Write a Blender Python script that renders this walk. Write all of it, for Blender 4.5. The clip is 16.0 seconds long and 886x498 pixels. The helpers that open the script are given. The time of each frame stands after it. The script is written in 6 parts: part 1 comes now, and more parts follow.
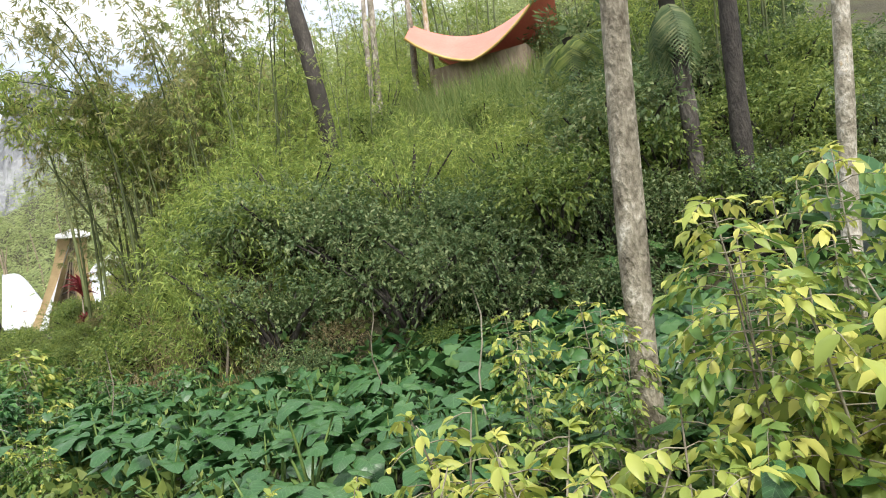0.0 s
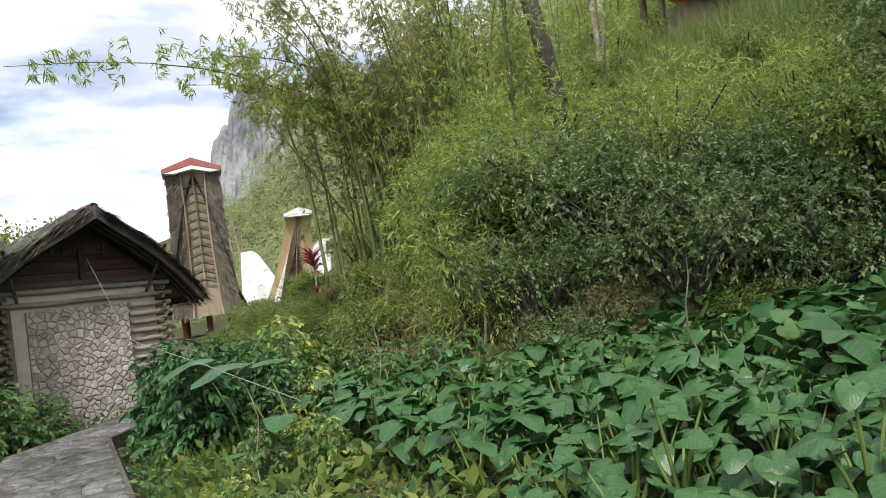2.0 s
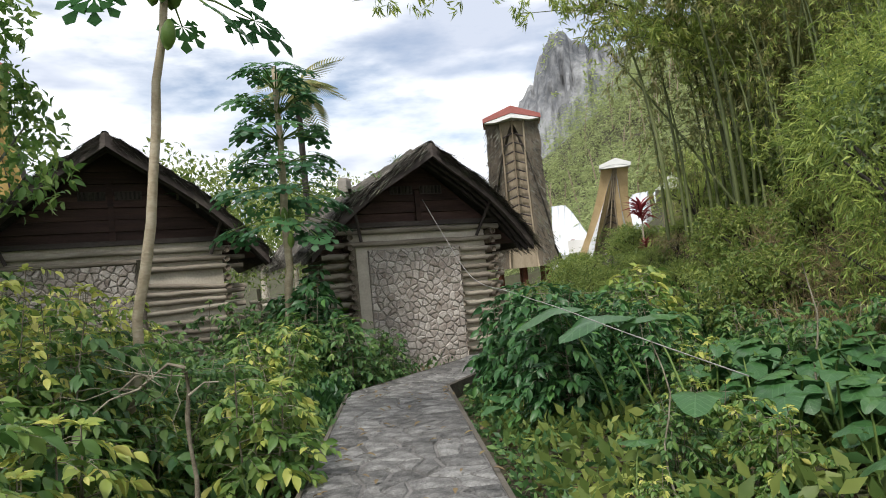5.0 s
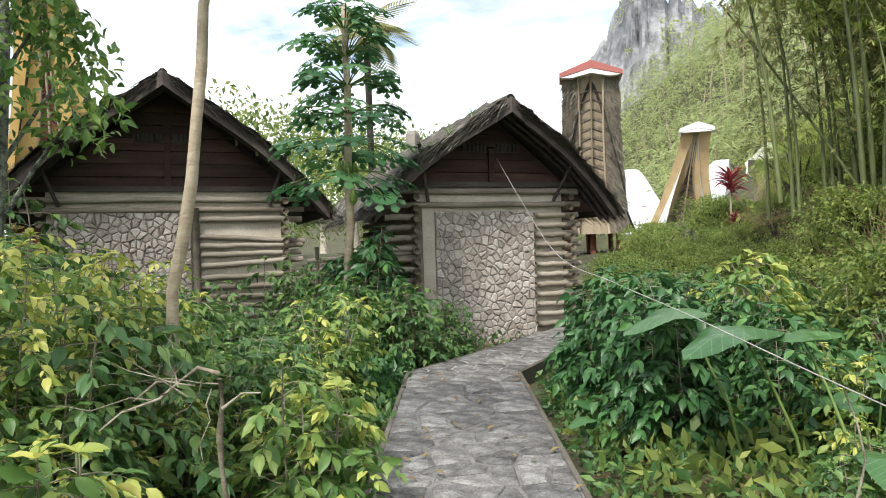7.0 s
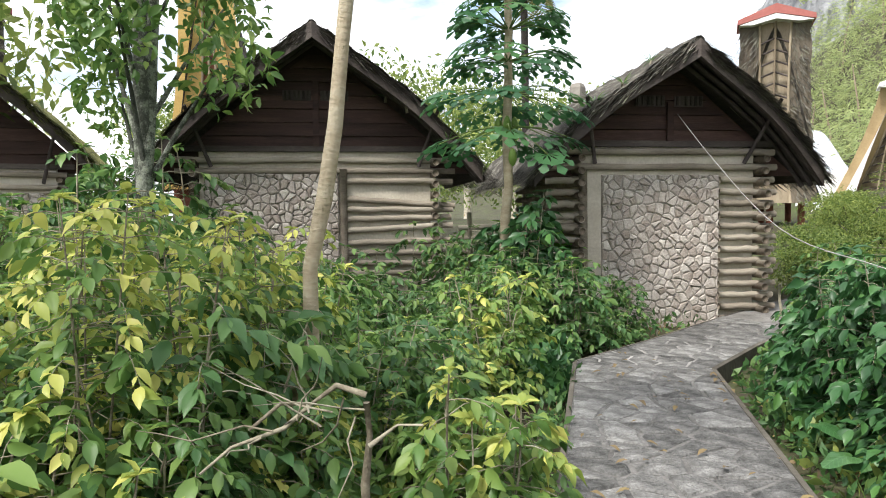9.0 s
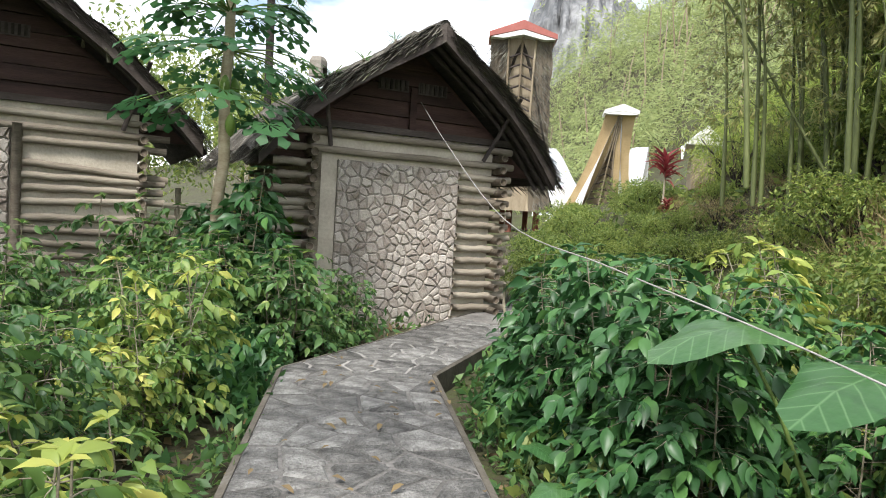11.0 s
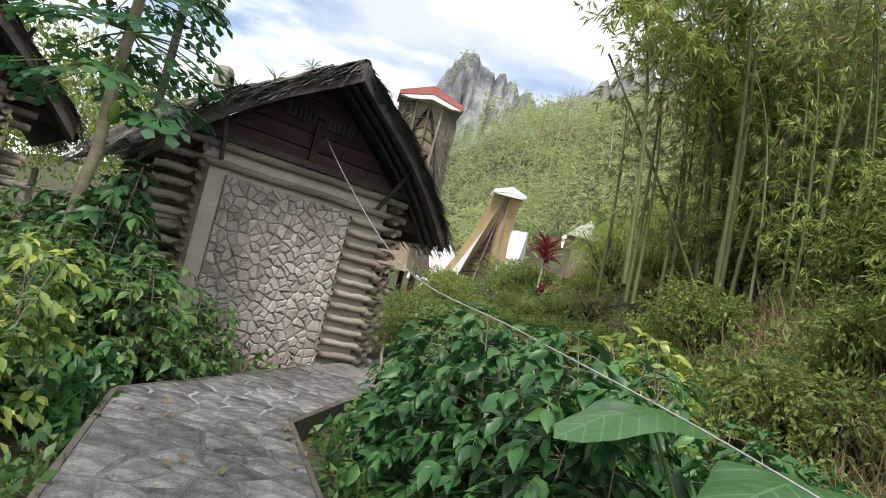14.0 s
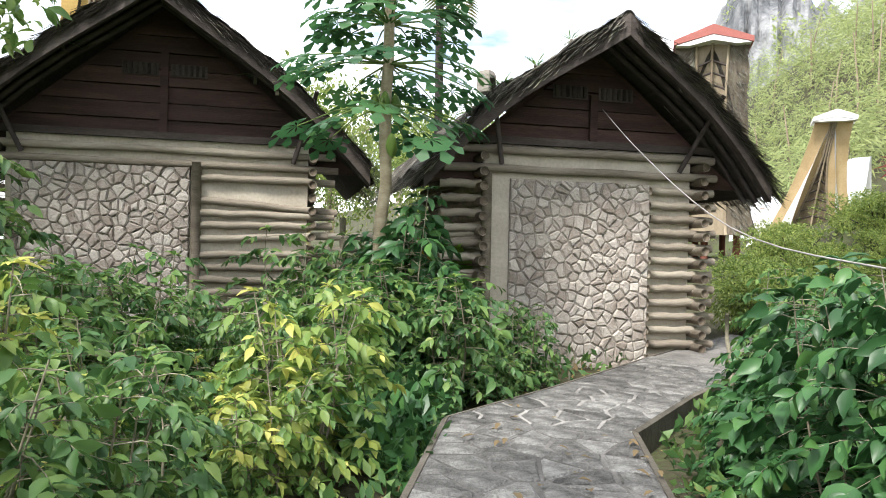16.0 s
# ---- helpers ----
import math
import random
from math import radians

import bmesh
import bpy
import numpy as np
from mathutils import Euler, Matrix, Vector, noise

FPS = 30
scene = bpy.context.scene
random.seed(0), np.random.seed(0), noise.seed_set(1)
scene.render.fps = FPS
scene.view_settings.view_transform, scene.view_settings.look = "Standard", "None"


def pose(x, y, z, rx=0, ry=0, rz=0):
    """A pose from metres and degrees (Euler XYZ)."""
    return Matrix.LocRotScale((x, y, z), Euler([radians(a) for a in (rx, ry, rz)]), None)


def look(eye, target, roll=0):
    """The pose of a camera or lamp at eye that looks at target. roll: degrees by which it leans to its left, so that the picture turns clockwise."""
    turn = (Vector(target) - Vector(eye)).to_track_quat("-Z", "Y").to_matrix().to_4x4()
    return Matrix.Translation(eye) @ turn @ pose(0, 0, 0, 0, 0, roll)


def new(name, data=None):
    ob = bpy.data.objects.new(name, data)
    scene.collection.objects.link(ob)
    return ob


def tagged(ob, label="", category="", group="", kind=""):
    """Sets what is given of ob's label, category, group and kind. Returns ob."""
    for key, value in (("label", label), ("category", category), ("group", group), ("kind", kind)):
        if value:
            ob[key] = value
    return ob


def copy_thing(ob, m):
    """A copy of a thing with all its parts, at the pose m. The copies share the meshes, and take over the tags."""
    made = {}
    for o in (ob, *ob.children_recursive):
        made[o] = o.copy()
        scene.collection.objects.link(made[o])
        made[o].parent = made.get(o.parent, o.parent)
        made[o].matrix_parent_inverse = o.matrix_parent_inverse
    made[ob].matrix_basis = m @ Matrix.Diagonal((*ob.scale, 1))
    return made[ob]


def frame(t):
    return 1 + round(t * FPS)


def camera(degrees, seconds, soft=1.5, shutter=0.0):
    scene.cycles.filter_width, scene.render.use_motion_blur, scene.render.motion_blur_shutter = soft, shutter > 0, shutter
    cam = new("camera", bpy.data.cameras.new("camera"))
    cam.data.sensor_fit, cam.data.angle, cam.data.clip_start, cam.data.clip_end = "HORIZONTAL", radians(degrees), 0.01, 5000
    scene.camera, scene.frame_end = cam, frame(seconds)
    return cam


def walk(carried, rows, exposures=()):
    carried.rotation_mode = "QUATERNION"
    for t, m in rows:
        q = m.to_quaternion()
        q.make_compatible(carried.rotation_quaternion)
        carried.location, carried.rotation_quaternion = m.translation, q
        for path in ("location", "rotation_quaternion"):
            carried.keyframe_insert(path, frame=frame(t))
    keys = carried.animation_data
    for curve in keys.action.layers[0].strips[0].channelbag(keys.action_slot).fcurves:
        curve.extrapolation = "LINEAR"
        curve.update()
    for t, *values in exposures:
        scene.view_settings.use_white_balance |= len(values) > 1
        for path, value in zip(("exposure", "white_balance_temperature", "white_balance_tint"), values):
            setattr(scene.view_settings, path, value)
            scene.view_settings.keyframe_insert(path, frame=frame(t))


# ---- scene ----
cam = camera(65.3, 16.0, 1.0)
PATH = [
    (0, (0.278, 1.715, 1.657), (0.254, 3.711, 1.78), -7.8),
    (0.5, (-0.104, 2.058, 1.656), (-0.301, 4.048, 1.708), -8.3),
    (1, (-0.429, 2.397, 1.641), (-0.79, 4.363, 1.712), -9.3),
    (1.5, (-0.75, 2.63, 1.635), (-1.265, 4.559, 1.749), -9.6),
    (2, (-1.057, 2.85, 1.636), (-1.623, 4.764, 1.764), -8.3),
    (2.5, (-1.356, 3.113, 1.629), (-1.939, 5.021, 1.773), -7.6),
    (3, (-1.704, 3.296, 1.61), (-2.405, 5.161, 1.782), -7.8),
    (3.5, (-1.977, 3.462, 1.583), (-2.854, 5.251, 1.765), -8.4),
    (4, (-2.294, 3.708, 1.568), (-3.374, 5.379, 1.768), -7.1),
    (4.5, (-2.657, 4.018, 1.54), (-3.906, 5.571, 1.705), -6.5),
    (4.7, (-2.774, 4.118, 1.538), (-4.054, 5.648, 1.68), -5.9),
    (7, (-3.993, 4.987, 1.837), (-5.429, 6.38, 1.83), -1.6),
    (7.5, (-4.314, 5.126, 1.827), (-5.939, 6.29, 1.861), -2.7),
    (8, (-4.668, 5.242, 1.807), (-6.455, 6.138, 1.849), -2.2),
    (8.5, (-4.998, 5.372, 1.83), (-6.805, 6.224, 1.75), -1.0),
    (9, (-5.28, 5.61, 1.856), (-6.964, 6.683, 1.758), -0.5),
    (9.5, (-5.5, 6.029, 1.809), (-7.011, 7.335, 1.712), -1.1),
    (10, (-5.656, 6.418, 1.755), (-7.092, 7.806, 1.647), -0.2),
    (12.5, (-6.21, 7.16, 1.577), (-7.075, 8.963, 1.626), 9.0),
    (13, (-6.253, 7.179, 1.544), (-7.123, 8.974, 1.688), 10.9),
    (13.5, (-6.275, 7.167, 1.521), (-7.18, 8.943, 1.684), 12.5),
    (14, (-6.304, 7.141, 1.514), (-7.24, 8.903, 1.653), 13.8),
    (14.5, (-6.362, 7.142, 1.503), (-7.412, 8.841, 1.608), 10.8),
    (15, (-6.443, 7.301, 1.488), (-7.677, 8.874, 1.517), 6.9),
    (15.5, (-6.579, 7.587, 1.513), (-7.988, 9.006, 1.51), 4.6),
    (16, (-6.803, 7.856, 1.523), (-8.394, 9.068, 1.517), 1.4),
]
walk(cam, [(t, look(eye, target, roll)) for t, eye, target, roll in PATH], ((0, 0.75), (1, 0.5), (2, 0.38), (3.5, 0.3), (4.7, 0.18), (7, 0.82), (7.5, 0.55), (8, 0.6), (8.6, 0.85), (10, 0.95), (12.5, 0.62), (13.5, 0.42), (14.5, 0.62), (15.2, 0.85), (16, 1.15)))
# ---------------------------------------------------------------- world and light
SUN_EL, SUN_AZ = 52.0, 163.0
world = bpy.data.worlds.new("sky")
scene.world = world
world.use_nodes = True
wn, wl = world.node_tree.nodes, world.node_tree.links
bg = wn["Background"]
sky = wn.new("ShaderNodeTexSky")
sky.sky_type, sky.sun_disc = "NISHITA", False
sky.sun_elevation, sky.sun_rotation = radians(SUN_EL), radians(SUN_AZ)
sky.air_density, sky.dust_density = 1.0, 1.5
coord = wn.new("ShaderNodeTexCoord")
stretch = wn.new("ShaderNodeMapping")
stretch.inputs["Scale"].default_value = (1.0, 1.0, 3.2)
cloud = wn.new("ShaderNodeTexNoise")
cloud.inputs["Scale"].default_value, cloud.inputs["Detail"].default_value = 2.1, 7.0
cloud.inputs["Roughness"].default_value = 0.55
cover = wn.new("ShaderNodeValToRGB")
cover.color_ramp.elements[0].position, cover.color_ramp.elements[1].position = 0.33, 0.50
shade = wn.new("ShaderNodeTexNoise")
shade.inputs["Scale"].default_value, shade.inputs["Detail"].default_value = 3.0, 5.0
greys = wn.new("ShaderNodeValToRGB")
greys.color_ramp.elements[0].color, greys.color_ramp.elements[1].color = (4.8, 5.25, 6.2, 1), (10.0, 10.0, 10.0, 1)
greys.color_ramp.elements[0].position, greys.color_ramp.elements[1].position = 0.38, 0.56
mixer = wn.new("ShaderNodeMix")
mixer.data_type = "RGBA"
wl.new(coord.outputs["Generated"], stretch.inputs["Vector"])
wl.new(stretch.outputs["Vector"], cloud.inputs["Vector"])
wl.new(stretch.outputs["Vector"], shade.inputs["Vector"])
wl.new(cloud.outputs["Fac"], cover.inputs["Fac"])
wl.new(shade.outputs["Fac"], greys.inputs["Fac"])
wl.new(cover.outputs["Color"], mixer.inputs["Factor"])
wl.new(sky.outputs["Color"], mixer.inputs["A"])
wl.new(greys.outputs["Color"], mixer.inputs["B"])
wl.new(mixer.outputs["Result"], bg.inputs["Color"])
bg.inputs["Strength"].default_value = 0.13

sun = new("sun", bpy.data.lights.new("sun", "SUN"))
sun.data.energy, sun.data.angle, sun.data.color = 3.0, radians(12), (1.0, 0.96, 0.90)
sun.matrix_world = look((0, 0, 60), (0 - 40 * math.sin(radians(SUN_AZ)), 0 - 40 * math.cos(radians(SUN_AZ)), 60 - 40 * math.tan(radians(SUN_EL))))

# ---------------------------------------------------------------- materials


def material(name, rough=0.7, metal=0.0, spec=0.4):
    m = bpy.data.materials.new(name)
    m.use_nodes = True
    b = m.node_tree.nodes["Principled BSDF"]
    b.inputs["Roughness"].default_value, b.inputs["Metallic"].default_value = rough, metal
    b.inputs["Specular IOR Level"].default_value = spec
    return m, m.node_tree.nodes, m.node_tree.links, b


def ramp(nodes, stops):
    r = nodes.new("ShaderNodeValToRGB")
    els = r.color_ramp.elements
    while len(els) < len(stops):
        els.new(0.5)
    for e, (p, c) in zip(els, stops):
        e.position, e.color = p, (*c, 1)
    return r


def noisy(name, stops, scale=3.0, fine=30.0, rough=0.8, bump=0.3, stretch_by=(1, 1, 1), spec=0.3, metal=0.0, random_shift=0.25, detail=6.0, dist=0.02):
    """Two scales of noise over a colour ramp, a shift for each piece, fine bump."""
    m, n, l, b = material(name, rough, metal, spec)
    tc = n.new("ShaderNodeTexCoord")
    mp = n.new("ShaderNodeMapping")
    mp.inputs["Scale"].default_value = stretch_by
    a, f = n.new("ShaderNodeTexNoise"), n.new("ShaderNodeTexNoise")
    a.inputs["Scale"].default_value, a.inputs["Detail"].default_value = scale, detail
    f.inputs["Scale"].default_value, f.inputs["Detail"].default_value = fine, 4.0
    info = n.new("ShaderNodeObjectInfo")
    isl = n.new("ShaderNodeNewGeometry")
    sumr = n.new("ShaderNodeMath")
    sumr.operation = "ADD"
    frac = n.new("ShaderNodeMath")
    frac.operation = "FRACT"
    k = n.new("ShaderNodeMath")
    k.operation, k.inputs[1].default_value = "MULTIPLY_ADD", random_shift
    k.inputs[2].default_value = -0.5 * random_shift
    s = n.new("ShaderNodeMath")
    s.operation = "MULTIPLY_ADD"
    s.inputs[1].default_value = 0.35
    t = n.new("ShaderNodeMath")
    t.operation = "MULTIPLY_ADD"
    t.inputs[1].default_value = 0.65
    r = ramp(n, stops)
    bp = n.new("ShaderNodeBump")
    bp.inputs["Strength"].default_value, bp.inputs["Distance"].default_value = bump, dist
    l.new(tc.outputs["Object"], mp.inputs["Vector"])
    l.new(mp.outputs["Vector"], a.inputs["Vector"])
    l.new(mp.outputs["Vector"], f.inputs["Vector"])
    l.new(info.outputs["Random"], sumr.inputs[0])
    l.new(isl.outputs["Random Per Island"], sumr.inputs[1])
    l.new(sumr.outputs[0], frac.inputs[0])
    l.new(frac.outputs[0], k.inputs[0])
    l.new(f.outputs["Fac"], s.inputs[0])
    l.new(k.outputs[0], s.inputs[2])
    l.new(a.outputs["Fac"], t.inputs[0])
    l.new(s.outputs[0], t.inputs[2])
    l.new(t.outputs[0], r.inputs["Fac"])
    l.new(r.outputs["Color"], b.inputs["Base Color"])
    l.new(f.outputs["Fac"], bp.inputs["Height"])
    l.new(bp.outputs["Normal"], b.inputs["Normal"])
    return m


def foliage(name, stops, rough=0.45, through_light=0.4, spec=0.4, blotch=9.0, gain=1.35):
    """Leaves: each leaf takes its own tone from the ramp; part of the light passes through."""
    m, n, l, b = material(name, rough, 0.0, spec)
    isl = n.new("ShaderNodeNewGeometry")
    info = n.new("ShaderNodeObjectInfo")
    tc = n.new("ShaderNodeTexCoord")
    nz = n.new("ShaderNodeTexNoise")
    nz.inputs["Scale"].default_value = blotch
    big = n.new("ShaderNodeTexNoise")
    big.inputs["Scale"].default_value = 1.1
    a = n.new("ShaderNodeMath")
    a.operation, a.inputs[1].default_value = "MULTIPLY_ADD", 0.62
    c = n.new("ShaderNodeMath")
    c.operation, c.inputs[1].default_value, c.inputs[2].default_value = "MULTIPLY_ADD", 0.22, -0.30
    d = n.new("ShaderNodeMath")
    d.operation, d.inputs[1].default_value = "MULTIPLY_ADD", 0.5
    e = n.new("ShaderNodeMath")
    e.operation, e.inputs[1].default_value = "MULTIPLY_ADD", 0.16
    r = ramp(n, [(p, tuple(min(0.85, gain * v) for v in col)) for p, col in stops])
    tr = n.new("ShaderNodeBsdfTranslucent")
    mix = n.new("ShaderNodeMixShader")
    mix.inputs["Fac"].default_value = through_light
    bp = n.new("ShaderNodeBump")
    bp.inputs["Strength"].default_value, bp.inputs["Distance"].default_value = 0.25, 0.01
    l.new(tc.outputs["Object"], nz.inputs["Vector"])
    l.new(tc.outputs["Object"], big.inputs["Vector"])
    l.new(nz.outputs["Fac"], c.inputs[0])
    l.new(isl.outputs["Random Per Island"], a.inputs[0])
    l.new(c.outputs[0], a.inputs[2])
    l.new(big.outputs["Fac"], d.inputs[0])
    l.new(a.outputs[0], d.inputs[2])
    l.new(info.outputs["Random"], e.inputs[0])
    l.new(d.outputs[0], e.inputs[2])
    l.new(e.outputs[0], r.inputs["Fac"])
    l.new(r.outputs["Color"], b.inputs["Base Color"])
    l.new(r.outputs["Color"], tr.inputs["Color"])
    l.new(nz.outputs["Fac"], bp.inputs["Height"])
    l.new(bp.outputs["Normal"], b.inputs["Normal"])
    out = n["Material Output"]
    l.new(b.outputs[0], mix.inputs[1])
    l.new(tr.outputs[0], mix.inputs[2])
    l.new(mix.outputs[0], out.inputs["Surface"])
    return m


M = {}
M["coffee_yellow"] = foliage("coffee_leaf_yellow", [(0.0, (0.13, 0.19, 0.04)), (0.4, (0.27, 0.32, 0.07)), (0.7, (0.44, 0.43, 0.11)), (1.0, (0.58, 0.52, 0.22))], gain=1.3)
M["coffee_lime"] = foliage("coffee_leaf_lime", [(0.0, (0.035, 0.085, 0.022)), (0.4, (0.085, 0.16, 0.038)), (0.75, (0.17, 0.235, 0.06)), (1.0, (0.36, 0.36, 0.12))], gain=1.45)
M["coffee_mid"] = foliage("coffee_leaf_green", [(0.0, (0.025, 0.07, 0.025)), (0.45, (0.065, 0.135, 0.042)), (0.8, (0.14, 0.215, 0.06)), (1.0, (0.34, 0.35, 0.12))], gain=1.45)
M["coffee_dark"] = foliage("coffee_leaf_dark", [(0.0, (0.018, 0.055, 0.02)), (0.5, (0.038, 0.105, 0.033)), (0.88, (0.085, 0.185, 0.045)), (1.0, (0.25, 0.34, 0.06))], rough=0.4, through_light=0.28)
M["taro"] = foliage("taro_leaf", [(0.0, (0.018, 0.06, 0.02)), (0.45, (0.04, 0.115, 0.034)), (0.8, (0.085, 0.18, 0.05)), (1.0, (0.17, 0.26, 0.06))], rough=0.36, spec=0.45, through_light=0.2, blotch=14, gain=0.98)


def veined(mat):
    """Pale midrib and side veins on a leaf whose own x runs across and y along it."""
    n, l = mat.node_tree.nodes, mat.node_tree.links
    tc, sep = n.new("ShaderNodeTexCoord"), n.new("ShaderNodeSeparateXYZ")
    l.new(tc.outputs["Object"], sep.inputs[0])

    def op(kind, a, c=None, clamp=False):
        m = n.new("ShaderNodeMath")
        m.operation, m.use_clamp = kind, clamp
        for i, v in enumerate((a, c)):
            if v is None:
                continue
            if isinstance(v, float):
                m.inputs[i].default_value = v
            else:
                l.new(v, m.inputs[i])
        return m.outputs[0]

    ax = op("ABSOLUTE", sep.outputs["X"])
    rib = op("SUBTRACT", 1.0, op("MULTIPLY", ax, 70.0), True)
    run = op("MULTIPLY", op("SUBTRACT", sep.outputs["Y"], op("MULTIPLY", ax, 0.75)), 6.5)
    side = op("SUBTRACT", 1.0, op("MULTIPLY", op("ABSOLUTE", op("SUBTRACT", op("FRACT", run), 0.5)), 13.0), True)
    both = op("MULTIPLY", op("MAXIMUM", rib, side), 0.38)
    b = n["Principled BSDF"]
    mix = n.new("ShaderNodeMix")
    mix.data_type = "RGBA"
    mix.inputs["B"].default_value = (0.20, 0.36, 0.16, 1)
    l.new(both, mix.inputs["Factor"])
    l.new(b.inputs["Base Color"].links[0].from_socket, mix.inputs["A"])
    l.new(mix.outputs["Result"], b.inputs["Base Color"])
    return mat


M["taro_far"] = M["taro"].copy()
veined(M["taro"])
M["bamboo_leaf"] = foliage("bamboo_leaf", [(0.0, (0.055, 0.085, 0.025)), (0.4, (0.14, 0.19, 0.045)), (0.75, (0.25, 0.28, 0.075)), (1.0, (0.36, 0.31, 0.14))], rough=0.55, through_light=0.5, gain=1.95)
M["bamboo_dry"] = foliage("bamboo_leaf_dry", [(0.0, (0.08, 0.10, 0.04)), (0.4, (0.17, 0.19, 0.07)), (0.75, (0.28, 0.25, 0.11)), (1.0, (0.36, 0.28, 0.15))], rough=0.6, through_light=0.5, gain=1.65)
M["bush"] = foliage("bush_leaf", [(0.0, (0.035, 0.075, 0.018)), (0.45, (0.13, 0.175, 0.045)), (0.8, (0.25, 0.285, 0.075)), (1.0, (0.38, 0.36, 0.15))], rough=0.5, through_light=0.5, gain=1.5)
# darker copy of the bush leaf; shade at the bank foot is in its colour
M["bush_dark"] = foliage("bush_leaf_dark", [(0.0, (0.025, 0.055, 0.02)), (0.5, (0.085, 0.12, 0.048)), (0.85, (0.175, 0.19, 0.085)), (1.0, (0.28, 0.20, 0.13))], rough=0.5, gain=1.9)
M["bush_dry"] = foliage("bush_leaf_dry", [(0.0, (0.09, 0.07, 0.04)), (0.5, (0.20, 0.16, 0.085)), (0.9, (0.30, 0.26, 0.13)), (1.0, (0.30, 0.31, 0.11))], rough=0.7, gain=1.7)
M["grass"] = foliage("hill_grass", [(0.0, (0.06, 0.10, 0.03)), (0.5, (0.14, 0.19, 0.055)), (0.85, (0.26, 0.27, 0.10)), (1.0, (0.36, 0.30, 0.16))], rough=0.7, through_light=0.5, gain=1.45)
# far leaves: pale, low-contrast greens that put distance haze into the colour
M["far_leaf_hazed"] = foliage("far_bamboo_leaf_hazed", [(0.0, (0.20, 0.25, 0.11)), (0.5, (0.28, 0.33, 0.14)), (1.0, (0.37, 0.40, 0.18))], rough=0.8, through_light=0.5)
M["papaya"] = foliage("papaya_leaf", [(0.0, (0.02, 0.07, 0.03)), (0.6, (0.05, 0.13, 0.045)), (1.0, (0.11, 0.21, 0.05))], rough=0.45)
M["banana"] = foliage("banana_leaf", [(0.0, (0.12, 0.30, 0.03)), (1.0, (0.25, 0.48, 0.05))], rough=0.4, through_light=0.4)
M["red_leaf"] = foliage("cordyline_leaf", [(0.0, (0.13, 0.02, 0.025)), (0.6, (0.30, 0.05, 0.06)), (1.0, (0.45, 0.16, 0.14))], gain=1.0)
M["croton"] = foliage("croton_leaf", [(0.0, (0.10, 0.16, 0.03)), (0.5, (0.45, 0.25, 0.04)), (1.0, (0.55, 0.08, 0.05))])
M["litter"] = foliage("fallen_leaf", [(0.0, (0.05, 0.04, 0.025)), (0.5, (0.14, 0.10, 0.05)), (1.0, (0.30, 0.26, 0.08))], rough=0.8, through_light=0.1)
M["soil"] = noisy("soil", [(0.3, (0.02, 0.017, 0.011)), (0.55, (0.055, 0.05, 0.028)), (0.75, (0.07, 0.095, 0.03))], 0.6, 14, 0.95, 0.8, dist=0.05)
M["stem"] = noisy("coffee_stem", [(0.3, (0.12, 0.10, 0.07)), (0.6, (0.30, 0.27, 0.20)), (0.8, (0.42, 0.40, 0.32))], 8, 60, 0.85, 0.4)
M["stalk"] = noisy("green_stalk", [(0.3, (0.07, 0.13, 0.03)), (0.7, (0.18, 0.25, 0.07))], 6, 40, 0.6, 0.2)
M["culm"] = noisy("bamboo_culm", [(0.3, (0.06, 0.075, 0.03)), (0.6, (0.14, 0.165, 0.065)), (0.8, (0.27, 0.26, 0.13))], 2, 20, 0.5, 0.2, (1, 1, 0.3))
M["bark"] = noisy("grey_bark", [(0.25, (0.08, 0.065, 0.045)), (0.44, (0.28, 0.25, 0.19)), (0.55, (0.52, 0.48, 0.41)), (0.64, (0.36, 0.27, 0.15)), (0.75, (0.25, 0.28, 0.10))], 7, 34, 0.9, 0.9, (1, 1, 0.6), dist=0.03)
M["lichen"] = noisy("lichen_bark", [(0.3, (0.03, 0.033, 0.026)), (0.52, (0.075, 0.08, 0.065)), (0.66, (0.24, 0.26, 0.21)), (0.8, (0.11, 0.13, 0.06))], 9, 40, 0.95, 0.9, dist=0.03)
M["bark_pale"] = noisy("papaya_bark", [(0.3, (0.22, 0.17, 0.11)), (0.6, (0.42, 0.35, 0.25)), (0.8, (0.52, 0.46, 0.35))], 3, 22, 0.85, 0.5, (1, 1, 2.5))
M["bark_dark"] = noisy("dark_bark", [(0.3, (0.025, 0.022, 0.02)), (0.6, (0.08, 0.07, 0.06)), (0.8, (0.20, 0.18, 0.16))], 6, 30, 0.95, 0.9, (1, 1, 0.4), dist=0.04)
M["flag"] = noisy("flagstone", [(0.3, (0.045, 0.044, 0.042)), (0.45, (0.12, 0.117, 0.112)), (0.56, (0.185, 0.18, 0.172)), (0.7, (0.32, 0.315, 0.30))], 5.5, 45, 0.6, 1.0, random_shift=0.2, dist=0.03)
M["mortar"] = noisy("path_mortar", [(0.3, (0.10, 0.095, 0.09)), (0.5, (0.21, 0.20, 0.19)), (0.7, (0.36, 0.35, 0.33))], 2.4, 25, 0.9, 0.6)
M["kerb"] = noisy("path_side", [(0.3, (0.06, 0.053, 0.042)), (0.6, (0.13, 0.115, 0.095)), (0.8, (0.19, 0.18, 0.16))], 3, 25, 0.9, 0.6)
M["wallstone"] = noisy("wall_stone", [(0.2, (0.25, 0.205, 0.17)), (0.5, (0.43, 0.385, 0.345)), (0.8, (0.58, 0.54, 0.49))], 5, 30, 0.85, 0.9, random_shift=0.38)
